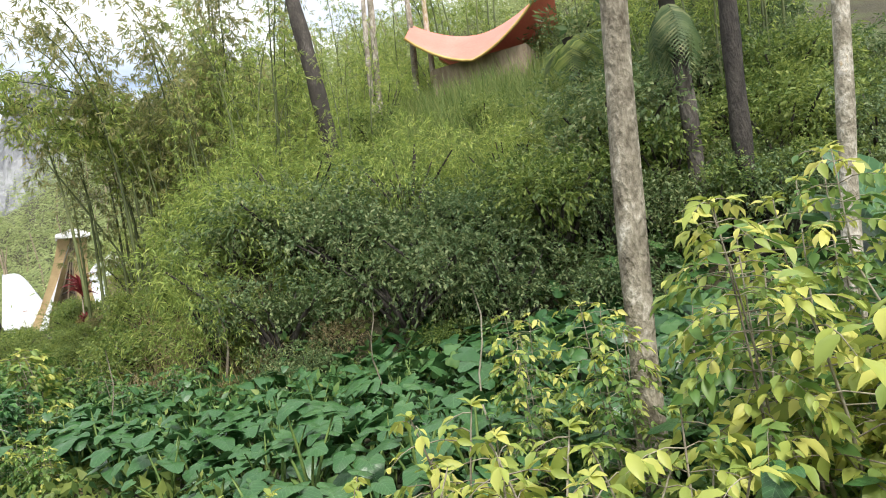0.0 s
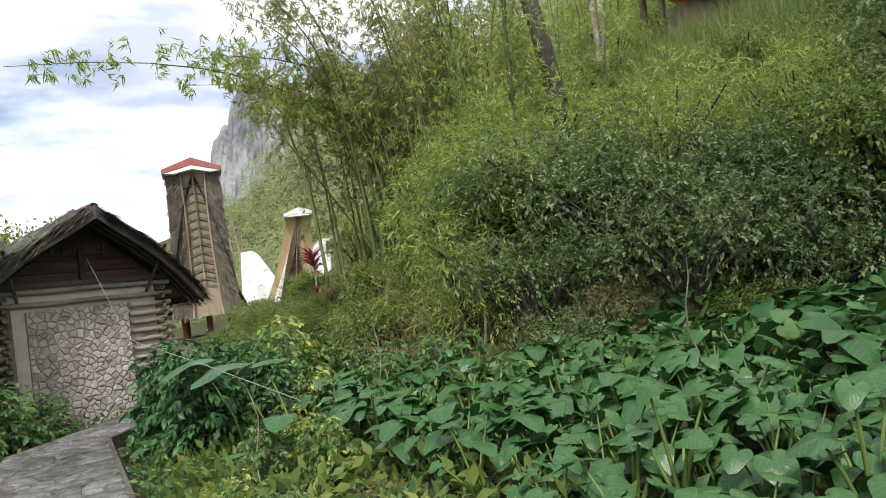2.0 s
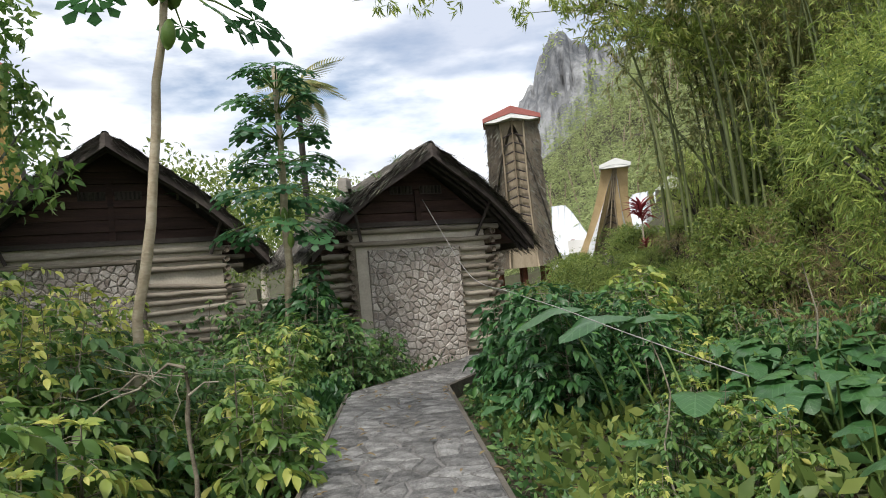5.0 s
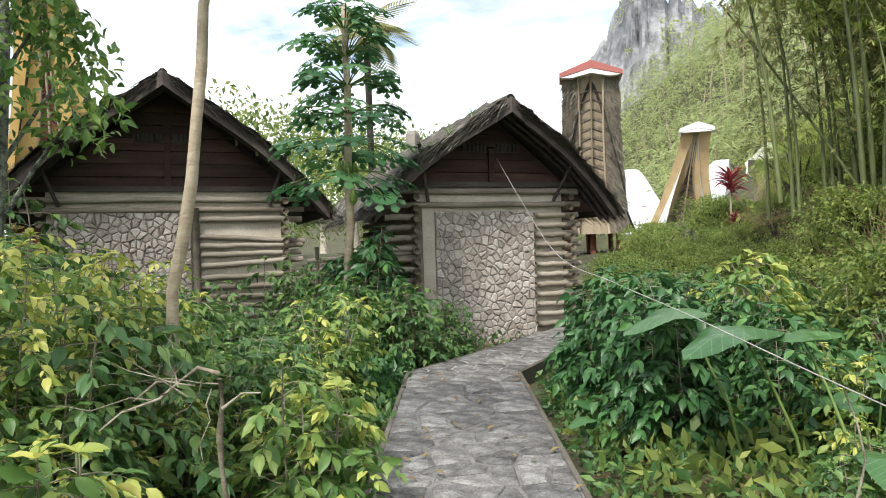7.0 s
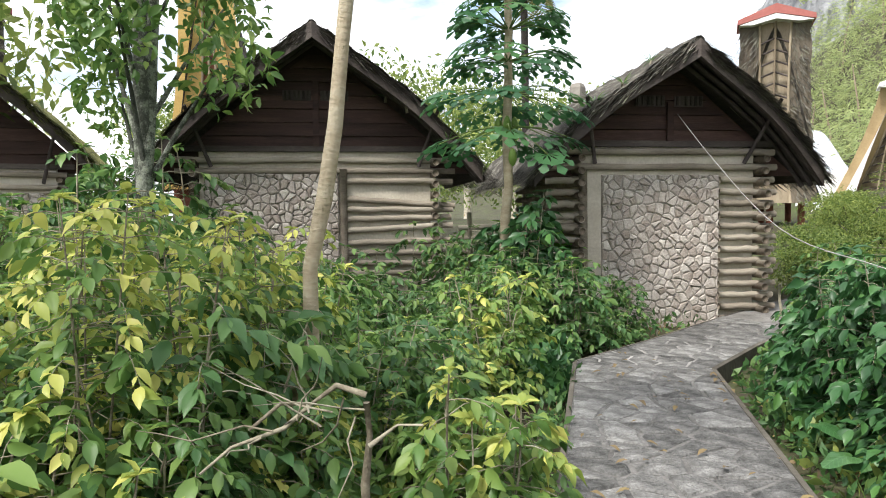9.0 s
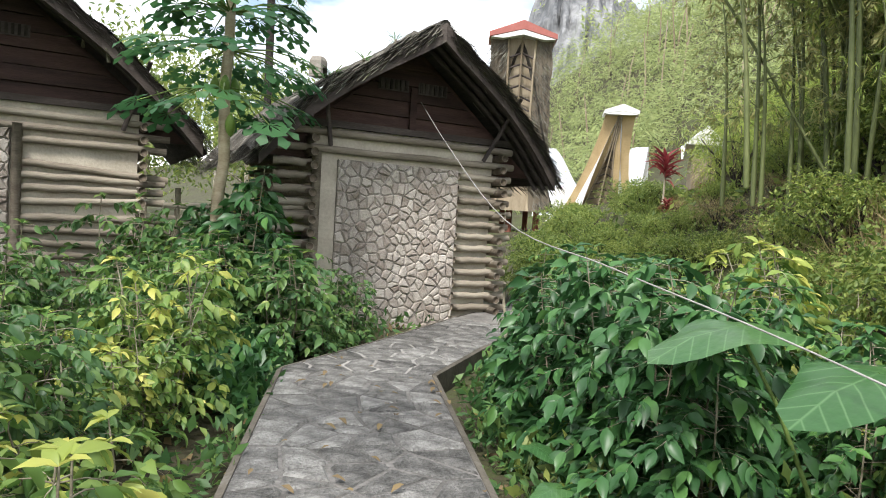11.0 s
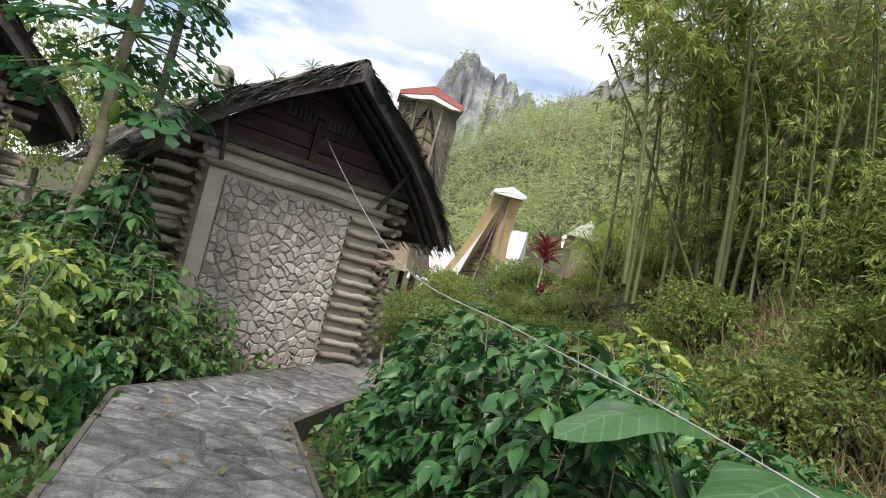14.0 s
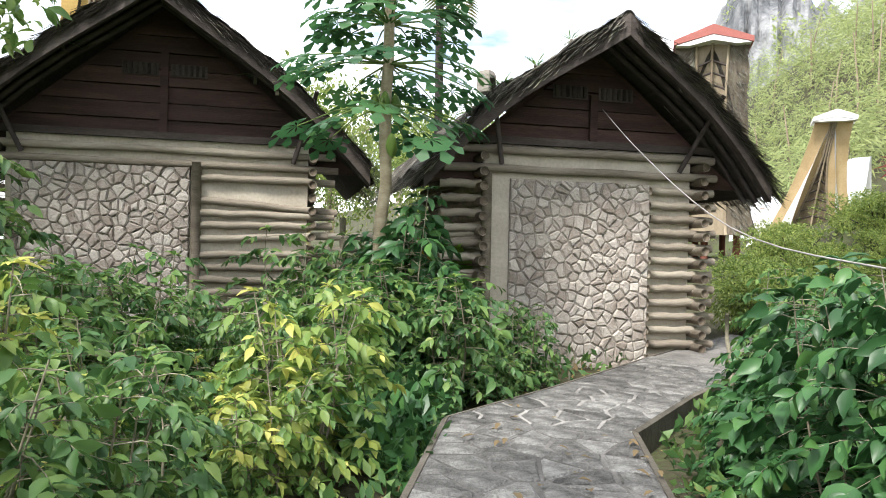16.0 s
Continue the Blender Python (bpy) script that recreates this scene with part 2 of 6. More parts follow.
M["plaster"] = noisy("plaster", [(0.25, (0.40, 0.35, 0.28)), (0.55, (0.60, 0.55, 0.46)), (0.8, (0.70, 0.65, 0.56))], 1.8, 20, 0.9, 0.3)
M["wallmortar"] = noisy("wall_mortar", [(0.3, (0.20, 0.18, 0.155)), (0.7, (0.34, 0.315, 0.28))], 3, 30, 0.95, 0.5)
M["log"] = noisy("weathered_log", [(0.25, (0.13, 0.105, 0.08)), (0.55, (0.29, 0.25, 0.20)), (0.8, (0.42, 0.38, 0.31))], 2.5, 22, 0.85, 0.5, (0.35, 2.5, 2.5))
M["log_end"] = noisy("log_end", [(0.3, (0.07, 0.055, 0.04)), (0.7, (0.20, 0.16, 0.12))], 9, 50, 0.9, 0.5)
M["board"] = noisy("dark_board", [(0.25, (0.024, 0.014, 0.012)), (0.55, (0.066, 0.036, 0.030)), (0.8, (0.12, 0.07, 0.058))], 2.5, 26, 0.75, 0.4, (0.3, 3, 3))
M["barge"] = noisy("barge_board", [(0.25, (0.03, 0.024, 0.022)), (0.55, (0.075, 0.06, 0.054)), (0.8, (0.14, 0.12, 0.105))], 2.5, 26, 0.8, 0.4, (0.4, 2, 2))
M["thatch"] = noisy("old_thatch", [(0.25, (0.03, 0.027, 0.022)), (0.46, (0.10, 0.09, 0.075)), (0.6, (0.27, 0.26, 0.22)), (0.78, (0.14, 0.16, 0.05))], 3.2, 24, 0.95, 1.0, dist=0.06)
# darkened thatch for undersides and vent slots; the shade there is in its colour
M["thatch_shaded"] = noisy("thatch_underside_shaded", [(0.3, (0.022, 0.018, 0.015)), (0.7, (0.075, 0.063, 0.053))], 5, 40, 0.95, 0.8, (4, 0.4, 1), dist=0.03)
M["moss_thatch"] = noisy("mossy_thatch", [(0.25, (0.05, 0.05, 0.02)), (0.5, (0.14, 0.15, 0.04)), (0.7, (0.26, 0.25, 0.10)), (0.85, (0.16, 0.12, 0.08))], 2.5, 22, 0.95, 1.0, dist=0.06)
M["slat"] = noisy("bamboo_slat", [(0.25, (0.16, 0.12, 0.08)), (0.55, (0.33, 0.27, 0.19)), (0.8, (0.45, 0.38, 0.28))], 2, 18, 0.8, 0.4, (2, 2, 0.4))
M["slat_old"] = noisy("old_split_bamboo", [(0.25, (0.07, 0.055, 0.042)), (0.55, (0.17, 0.14, 0.105)), (0.8, (0.27, 0.23, 0.18))], 3, 24, 0.9, 0.8, (3, 3, 0.5), dist=0.04)
M["tan"] = noisy("tan_panel", [(0.25, (0.40, 0.28, 0.14)), (0.55, (0.56, 0.42, 0.23)), (0.8, (0.66, 0.52, 0.32))], 1.2, 14, 0.7, 0.2)
M["ochre"] = noisy("ochre_panel", [(0.25, (0.42, 0.27, 0.08)), (0.55, (0.58, 0.40, 0.14)), (0.8, (0.66, 0.48, 0.20))], 1.2, 14, 0.7, 0.2)
M["carved"] = noisy("carved_red_wood", [(0.25, (0.10, 0.035, 0.025)), (0.55, (0.24, 0.09, 0.06)), (0.8, (0.33, 0.16, 0.10))], 5, 30, 0.75, 0.4)
M["red_sheet"] = noisy("red_sheet", [(0.25, (0.28, 0.085, 0.07)), (0.55, (0.38, 0.13, 0.11)), (0.8, (0.46, 0.20, 0.17))], 1.0, 12, 0.5, 0.15)
M["red_roof"] = noisy("red_metal_roof", [(0.2, (0.66, 0.16, 0.12)), (0.55, (0.80, 0.22, 0.17)), (0.85, (0.84, 0.33, 0.26))], 0.5, 8, 0.5, 0.1)
M["maroon"] = noisy("maroon_sheet", [(0.25, (0.20, 0.05, 0.06)), (0.8, (0.36, 0.12, 0.13))], 1.0, 12, 0.5, 0.15)
M["white_paint"] = noisy("white_paint", [(0.25, (0.68, 0.68, 0.66)), (0.7, (0.82, 0.82, 0.80))], 2, 20, 0.6, 0.1)
M["metal_white"] = noisy("pale_metal_sheet", [(0.25, (0.62, 0.66, 0.72)), (0.6, (0.76, 0.79, 0.84)), (0.85, (0.84, 0.86, 0.88))], 0.7, 9, 0.35, 0.1, spec=0.5)
M["rock"] = noisy("limestone", [(0.25, (0.05, 0.056, 0.06)), (0.45, (0.12, 0.126, 0.134)), (0.6, (0.27, 0.275, 0.28)), (0.75, (0.13, 0.155, 0.11))], 0.045, 0.5, 0.95, 1.0, (1, 1, 0.45), dist=1.5)
M["far_hill"] = noisy("far_green_slope", [(0.3, (0.15, 0.21, 0.09)), (0.6, (0.25, 0.31, 0.13)), (0.8, (0.33, 0.37, 0.17))], 0.15, 1.5, 0.95, 1.0, dist=0.6)
M["cable"] = noisy("pale_cable", [(0.3, (0.16, 0.15, 0.14)), (0.7, (0.34, 0.33, 0.31))], 6, 40, 0.7, 0.1)
M["mossrock"] = noisy("mossy_rock", [(0.3, (0.05, 0.06, 0.02)), (0.55, (0.13, 0.15, 0.04)), (0.8, (0.24, 0.23, 0.12))], 4, 30, 0.95, 0.8)
M["fruit"] = noisy("papaya_fruit", [(0.3, (0.08, 0.16, 0.03)), (0.7, (0.18, 0.28, 0.06))], 5, 30, 0.45, 0.1)

# ---------------------------------------------------------------- mesh tools


class Bag:
    """Collects vertices and faces in bulk and makes one mesh of them."""

    def __init__(self):
        self.v, self.f, self.n, self.smooth = [], [], 0, True

    def add(self, verts, faces):
        verts = np.asarray(verts, float)
        for f in faces:
            self.f.append(np.asarray([f], int) + self.n)
        self.v.append(verts)
        self.n += len(verts)

    def bulk(self, verts, faces):
        """verts: (k, m, 3), k copies of a template of m vertices; faces: (q, 3 or 4) of the template."""
        k, m = verts.shape[:2]
        if k == 0:
            return
        offs = self.n + np.arange(k)[:, None, None] * m
        for width in {len(f) for f in faces}:
            fs = np.array([f for f in faces if len(f) == width])
            self.f.append((fs[None] + offs).reshape(-1, width))
        self.v.append(verts.reshape(-1, 3))
        self.n += k * m

    def tube(self, pts, radii, sides=6, cap=True):
        pts = [Vector(p) for p in pts]
        rings, up = [], Vector((0.3, 0.2, 0.93))
        for i, p in enumerate(pts):
            d = (pts[min(i + 1, len(pts) - 1)] - pts[max(i - 1, 0)]).normalized()
            a = d.cross(up)
            if a.length < 0.05:
                a = d.cross(Vector((1, 0, 0)))
            a.normalize()
            b = d.cross(a)
            rings.append([p + (a * math.cos(2 * math.pi * j / sides) + b * math.sin(2 * math.pi * j / sides)) * radii[i] for j in range(sides)])
        verts = [tuple(v) for ring in rings for v in ring]
        faces = [(i * sides + j, i * sides + (j + 1) % sides, (i + 1) * sides + (j + 1) % sides, (i + 1) * sides + j) for i in range(len(pts) - 1) for j in range(sides)]
        base = self.n
        self.v.append(np.array(verts))
        self.f.append(np.array(faces) + base)
        if cap:
            self.f.append(np.array([list(range(sides))]) + base)
            self.f.append(np.array([list(range(sides))[::-1]]) + base + (len(pts) - 1) * sides)
        self.n += len(verts)

    def box(self, x0, x1, y0, y1, z0, z1, m=None):
        vs = [Vector((x, y, z)) for x in (x0, x1) for y in (y0, y1) for z in (z0, z1)]
        if m is not None:
            vs = [m @ v for v in vs]
        self.add([tuple(v) for v in vs], [(0, 1, 3, 2), (4, 6, 7, 5), (0, 4, 5, 1), (2, 3, 7, 6), (0, 2, 6, 4), (1, 5, 7, 3)])

    def grid(self, fn, nu, nv):
        """A sheet of nu x nv cells; fn(u, v) gives the place."""
        vs = [tuple(fn(i / nu, j / nv)) for i in range(nu + 1) for j in range(nv + 1)]
        w = nv + 1
        self.v.append(np.array(vs, float))
        self.f.append(np.array([(i * w + j, (i + 1) * w + j, (i + 1) * w + j + 1, i * w + j + 1) for i in range(nu) for j in range(nv)]) + self.n)
        self.n += len(vs)

    def mesh(self, name, mat, smooth=None):
        me = bpy.data.meshes.new(name)
        v = np.concatenate(self.v) if self.v else np.zeros((0, 3))
        me.vertices.add(len(v))
        me.vertices.foreach_set("co", v.astype(np.float32).ravel())
        totals = np.concatenate([np.full(len(f), f.shape[1]) for f in self.f])
        loops = np.concatenate([f.ravel() for f in self.f])
        me.loops.add(len(loops))
        me.loops.foreach_set("vertex_index", loops.astype(np.int32))
        me.polygons.add(len(totals))
        me.polygons.foreach_set("loop_start", np.concatenate([[0], np.cumsum(totals)[:-1]]).astype(np.int32))
        if self.smooth if smooth is None else smooth:
            me.polygons.foreach_set("use_smooth", np.ones(len(totals), bool))
        else:
            me.polygons.foreach_set("use_smooth", np.zeros(len(totals), bool))
        me.materials.append(mat)
        me.update(calc_edges=True)
        me.validate()
        return me


def thing(name, label, category, m=None, group="", kind=""):
    ob = tagged(new(name), label, category, group, kind)
    if m is not None:
        ob.matrix_basis = m
    return ob


def part(name, data, mat, parent, label="", smooth=None, m=None):
    """One mesh object under a thing or a part; data: a Bag or a mesh."""
    me = data.mesh(name, mat, smooth) if isinstance(data, Bag) else data
    ob = new(name, me)
    ob.parent = parent
    if m is not None:
        ob.matrix_basis = m
    if label:
        ob["label"] = label
    return ob


def solid(name, bag, mat, label, category, group="", kind="", smooth=None):
    return tagged(new(name, bag.mesh(name, mat, smooth)), label, category, group, kind)


def scatter(bag, template, P, D, N, S):
    """Puts a leaf template (x across, y along, z up) at points P, along D, with upper side near N, of size S."""
    tv, tf = template
    tv = np.asarray(tv, float)
    D = D / np.linalg.norm(D, axis=1, keepdims=True)
    X = np.cross(D, N)
    ln = np.linalg.norm(X, axis=1, keepdims=True)
    X = np.where(ln > 1e-4, X / np.maximum(ln, 1e-4), np.array([[1.0, 0, 0]]))
    Z = np.cross(X, D)
    S = np.asarray(S, float).reshape(-1, 1, 1)
    out = P[:, None] + S * (tv[None, :, 0:1] * X[:, None] + tv[None, :, 1:2] * D[:, None] + tv[None, :, 2:3] * Z[:, None])
    bag.bulk(out, tf)


def leaf_shape(widths, fold=0.12, droop=0.25, wave=0.0):
    """A leaf of unit length with a folded midrib and wavy rim; widths at even steps from base to tip (the tip closes to a point)."""
    n = len(widths)
    v, f = [(0, 0, 0)], []
    for i, w in enumerate(widths):
        y = (i + 1) / (n + 1)
        z = -droop * y * y
        up = wave * (1 if i % 2 else -1)
        v += [(-w, y, z + fold * w * 2 + up), (0, y, z), (w, y, z + fold * w * 2 - 0.7 * up)]
    v.append((0, 1, -droop))
    f += [(0, 2, 1), (0, 3, 2)]
    for i in range(n - 1):
        a, b = 1 + 3 * i, 4 + 3 * i
        f += [(a, a + 1, b + 1, b), (a + 1, a + 2, b + 2, b + 1)]
    a, t = 1 + 3 * (n - 1), len(v) - 1
    f += [(a, a + 1, t), (a + 1, a + 2, t)]
    return v, f


COFFEE = leaf_shape([0.15, 0.225, 0.225, 0.13], 0.22, 0.32, 0.024)
DIAMOND = ([(0, 0, 0), (-0.24, 0.48, 0.07), (0, 1, -0.16), (0.24, 0.48, 0.07)], [(0, 2, 1), (0, 3, 2)])
SMALL = leaf_shape([0.22], 0.1, 0.2)
NARROW = ([(0, 0, 0), (-0.075, 0.4, 0.0), (0.075, 0.4, 0.0), (0, 1, -0.18)], [(0, 2, 3, 1)])
BLADE = ([(-0.012, 0, 0), (0.012, 0, 0), (0.009, 0.5, 0.03), (-0.009, 0.5, 0.03), (0, 1.0, -0.16)], [(0, 1, 2, 3), (3, 2, 4)])


def taro_shape(n=11):
    """A heart-shaped leaf with a wavy rim and sunk midrib; the stalk joins at the origin, the tip lies along y."""
    v, f = [(0, 0, 0)], []
    ring = []
    for k in range(2 * n):
        a = 2 * math.pi * k / (2 * n)
        c = abs(math.atan2(math.sin(a), math.cos(a)))
        r = 0.50 + 0.28 * math.exp(-(c / 0.5) ** 2) - 0.30 * math.exp(-((math.pi - c) / 0.22) ** 2) + 0.02 * math.cos(3 * c)
        ring.append((r, a))
    for s in (0.5, 1.0):
        for k, (r, a) in enumerate(ring):
            x, y = r * s * math.sin(a), r * s * math.cos(a)
            z = 0.13 * abs(x) ** 1.2 - 0.22 * max(0, y) ** 2 - 0.10 * max(0, -y) + 0.022 * s * math.sin(5 * a + 1.0) - 0.10 * s * s
            v.append((x, y, z))
    m = 2 * n
    for k in range(m):
        j = (k + 1) % m
        f.append((0, 1 + j, 1 + k))
        f.append((1 + k, 1 + j, 1 + m + j, 1 + m + k))
    return v, f


TARO = taro_shape()


def unit(a):
    return a / np.maximum(np.linalg.norm(a, axis=-1, keepdims=True), 1e-6)


# ---------------------------------------------------------------- the lie of the land


def off_path(x, y):
    """Signed metres from the path's middle line: positive on the hill side. Only the first, straight stretch."""
    return (x + y - 1.25) / 1.41421


def smooth_step(a, b, t):
    t = min(1.0, max(0.0, (t - a) / (b - a)))
    return t * t * (3 - 2 * t)


def soft_min(a, b, k=2.0):
    h = max(0.0, min(1.0, 0.5 + 0.5 * (b - a) / k))
    return b * (1 - h) + a * h - k * h * (1 - h)


def ground_z(x, y):
    s = off_path(x, y)
    z = -0.26
    if s > 0.8:
        z += 0.085 * min(s - 0.8, 8.0) * (1.0 - 0.6 * smooth_step(9.0, 14.0, -x))
    if s < -0.8:
        z += 0.04 * min(-0.8 - s, 8.0)
    d = soft_min(y - 12.9 + 0.15 * max(0.0, x), 0.794 * (x + 4.0) + 0.607 * (y - 13.0))
    if d > 0:
        z += 1.3 * (1 - math.exp(-d / 1.2)) + 0.56 * min(d, 17.0) + 0.15 * max(0.0, min(d - 17.0, 60.0))
        z += 0.35 * min(1.0, d / 3) * noise.noise(Vector((x * 0.25, y * 0.25, 0.3)))
    z += 1.4 * smooth_step(17.0, 27.0, y + 0.2 * x) * (1 - smooth_step(0, 3, d))
    z += 18.0 * smooth_step(44.0, 92.0, y + 0.3 * x)
    z += 0.05 * noise.noise(Vector((x * 0.9, y * 0.9, 1.7)))
    return z


def flat_path(x, y):
    """Is the point on or close to the paved path?"""
    s = off_path(x, y)
    if abs(s) < 1.0 and y < 13.2:
        return True
    t = (y - 12.4) / 8.0
    return 0 <= t <= 1 and abs(x - (-11.3 - 1.9 * t)) < 1.0


g = Bag()
xs = np.unique(np.concatenate([np.linspace(-26, 14, 101), np.linspace(-420, -26, 30), np.linspace(14, 420, 30)]))
ys = np.unique(np.concatenate([np.linspace(-6, 32, 96), np.linspace(32, 110, 50), np.linspace(110, 600, 18), np.linspace(-420, -6, 24)]))
gv = [(x, y, min(60.0, ground_z(x, y))) for x in xs for y in ys]
w = len(ys)
g.v.append(np.array(gv))
g.f.append(np.array([(i * w + j, (i + 1) * w + j, (i + 1) * w + j + 1, i * w + j + 1) for i in range(len(xs) - 1) for j in range(w - 1)]))
g.n = len(gv)
solid("ground", g, M["soil"], "dark garden soil rising into a green hillside", "ground", kind="structure")

# ---------------------------------------------------------------- the paved path
LEFT = [(1.33, -1.23), (-11.68, 11.68), (-12.15, 13.6), (-12.95, 16.4), (-13.9, 20.2)]
RIGHT = [(2.45, -0.10), (-10.46, 12.70), (-11.05, 14.45), (-11.55, 16.4), (-12.3, 20.0)]


def inside(p, poly):
    r = False
    for (ax, ay), (bx, by) in zip(poly, poly[1:] + poly[:1]):
        if (ay > p[1]) != (by > p[1]) and p[0] < (bx - ax) * (p[1] - ay) / (by - ay) + ax:
            r = not r
    return r


def clip_half(poly, px, py, nx, ny):
    """The part of a polygon on the side of the line through (px, py) towards which (nx, ny) does not point."""
    out = []
    for i in range(len(poly)):
        a, b = poly[i], poly[(i + 1) % len(poly)]
        da, db = (a[0] - px) * nx + (a[1] - py) * ny, (b[0] - px) * nx + (b[1] - py) * ny
        if da <= 0:
            out.append(a)
        if (da < 0 < db) or (db < 0 < da):
            k = da / (da - db)
            out.append((a[0] + k * (b[0] - a[0]), a[1] + k * (b[1] - a[1])))
    return out


def cells(seeds, frame_poly, gap, reach=1.2):
    """Irregular stones: the cell of each seed inside a convex outline, shrunk by the joint."""
    res = []
    for i, (sx, sy) in enumerate(seeds):
        poly = list(frame_poly)
        for j, (tx, ty) in enumerate(seeds):
            dx, dy = tx - sx, ty - sy
            ln = math.hypot(dx, dy)
            if i == j or ln > reach or ln < 1e-6:
                continue
            nx, ny = dx / ln, dy / ln
            poly = clip_half(poly, sx + dx / 2 - nx * gap / 2, sy + dy / 2 - ny * gap / 2, nx, ny)
            if len(poly) < 3:
                break
        if len(poly) >= 3:
            res.append(poly)
    return res


def jitter_seeds(x0, x1, y0, y1, step, rnd, wobble=0.38):
    out, row, y = [], 0, y0 + step / 2
    while y < y1:
        x = x0 + step * (0.5 if row % 2 else 0.15)
        while x < x1:
            out.append((x + rnd.uniform(-wobble, wobble) * step, y + rnd.uniform(-wobble, wobble) * step))
            x += step
        y += step * 0.88
        row += 1
    return out


def stone_mesh(name, poly, rise, rnd, mat, inset=0.012):
    """A stone slab: its outline, a worn, inset top edge."""
    cx, cy = sum(p[0] for p in poly) / len(poly), sum(p[1] for p in poly) / len(poly)
    broken = []
    for (ax, ay), (bx, by) in zip(poly, poly[1:] + poly[:1]):
        k, u = rnd.uniform(0.0, 0.09), rnd.uniform(0.35, 0.65)
        c = rnd.uniform(0.0, 0.08)
        broken.append((ax + (cx - ax) * c, ay + (cy - ay) * c))
        mx, my = ax + (bx - ax) * u, ay + (by - ay) * u
        broken.append((mx + (cx - mx) * k, my + (cy - my) * k))
    poly = broken
    n = len(poly)
    v = [(x, y, 0.0) for x, y in poly]
    tilt = (rnd.uniform(-0.25, 0.25) * rise, rnd.uniform(-0.25, 0.25) * rise)
    for x, y in poly:
        d = math.hypot(x - cx, y - cy) or 1
        k = max(0.3, 1 - inset / d)
        qx, qy = cx + (x - cx) * k, cy + (y - cy) * k
        v.append((qx, qy, rise * rnd.uniform(0.85, 1.1) + tilt[0] * (qx - cx) / 0.2 + tilt[1] * (qy - cy) / 0.2))
    v.append((cx, cy, rise * 1.08))
    b = Bag()
    b.add(v, [(i, (i + 1) % n, n + (i + 1) % n, n + i) for i in range(n)] + [(n + i, n + (i + 1) % n, 2 * n) for i in range(n)])
    return b.mesh(name, mat, smooth=False)


path_slab = Bag()
top = LEFT + RIGHT[::-1]
for i in range(len(LEFT) - 1):
    q = [LEFT[i], LEFT[i + 1], RIGHT[i + 1], RIGHT[i]]
    vs = [(x, y, -0.006) for x, y in q] + [(x, y, -0.55) for x, y in q]
    path_slab.add(vs, [(0, 3, 2, 1), (4, 5, 6, 7), (0, 1, 5, 4), (2, 3, 7, 6)] + ([(3, 0, 4, 7)] if i == 0 else []) + ([(1, 2, 6, 5)] if i == 3 else []))
path = solid("path", path_slab, M["mortar"], "raised garden path paved with grey flagstones in pale mortar", "path", kind="structure", smooth=False)
for side, line, out in (("left", LEFT, -1), ("right", RIGHT, 1)):
    for (ax, ay), (bx, by) in zip(line, line[1:]):
        ln = math.hypot(bx - ax, by - ay)
        nx, ny = out * (by - ay) / ln, -out * (bx - ax) / ln
        edge = Bag()
        k = 0.05
        vs = [(ax, ay, 0.006), (bx, by, 0.006), (bx + nx * k, by + ny * k, -0.004), (ax + nx * k, ay + ny * k, -0.004)]
        vs += [(x, y, -0.6) for x, y, z in vs]
        edge.add(vs, [(0, 1, 2, 3), (3, 2, 6, 7), (0, 3, 7, 4), (1, 5, 6, 2), (0, 4, 5, 1)])
        part("path_edge", edge, M["kerb"], path, "brown mortar edge of the path", smooth=False)

# ---------------------------------------------------------------- huts
rnd = random.Random(11)


def log_bag(length, r, seed):
    """A barked pole along x, slightly bent and tapered."""
    q = random.Random(seed)
    b = Bag()
    n = 8
    b.tube([(length * i / n, 0.012 * q.uniform(-1, 1), 0.012 * q.uniform(-1, 1)) for i in range(n + 1)], [r * q.uniform(0.9, 1.08) for _ in range(n + 1)], 10)
    return b


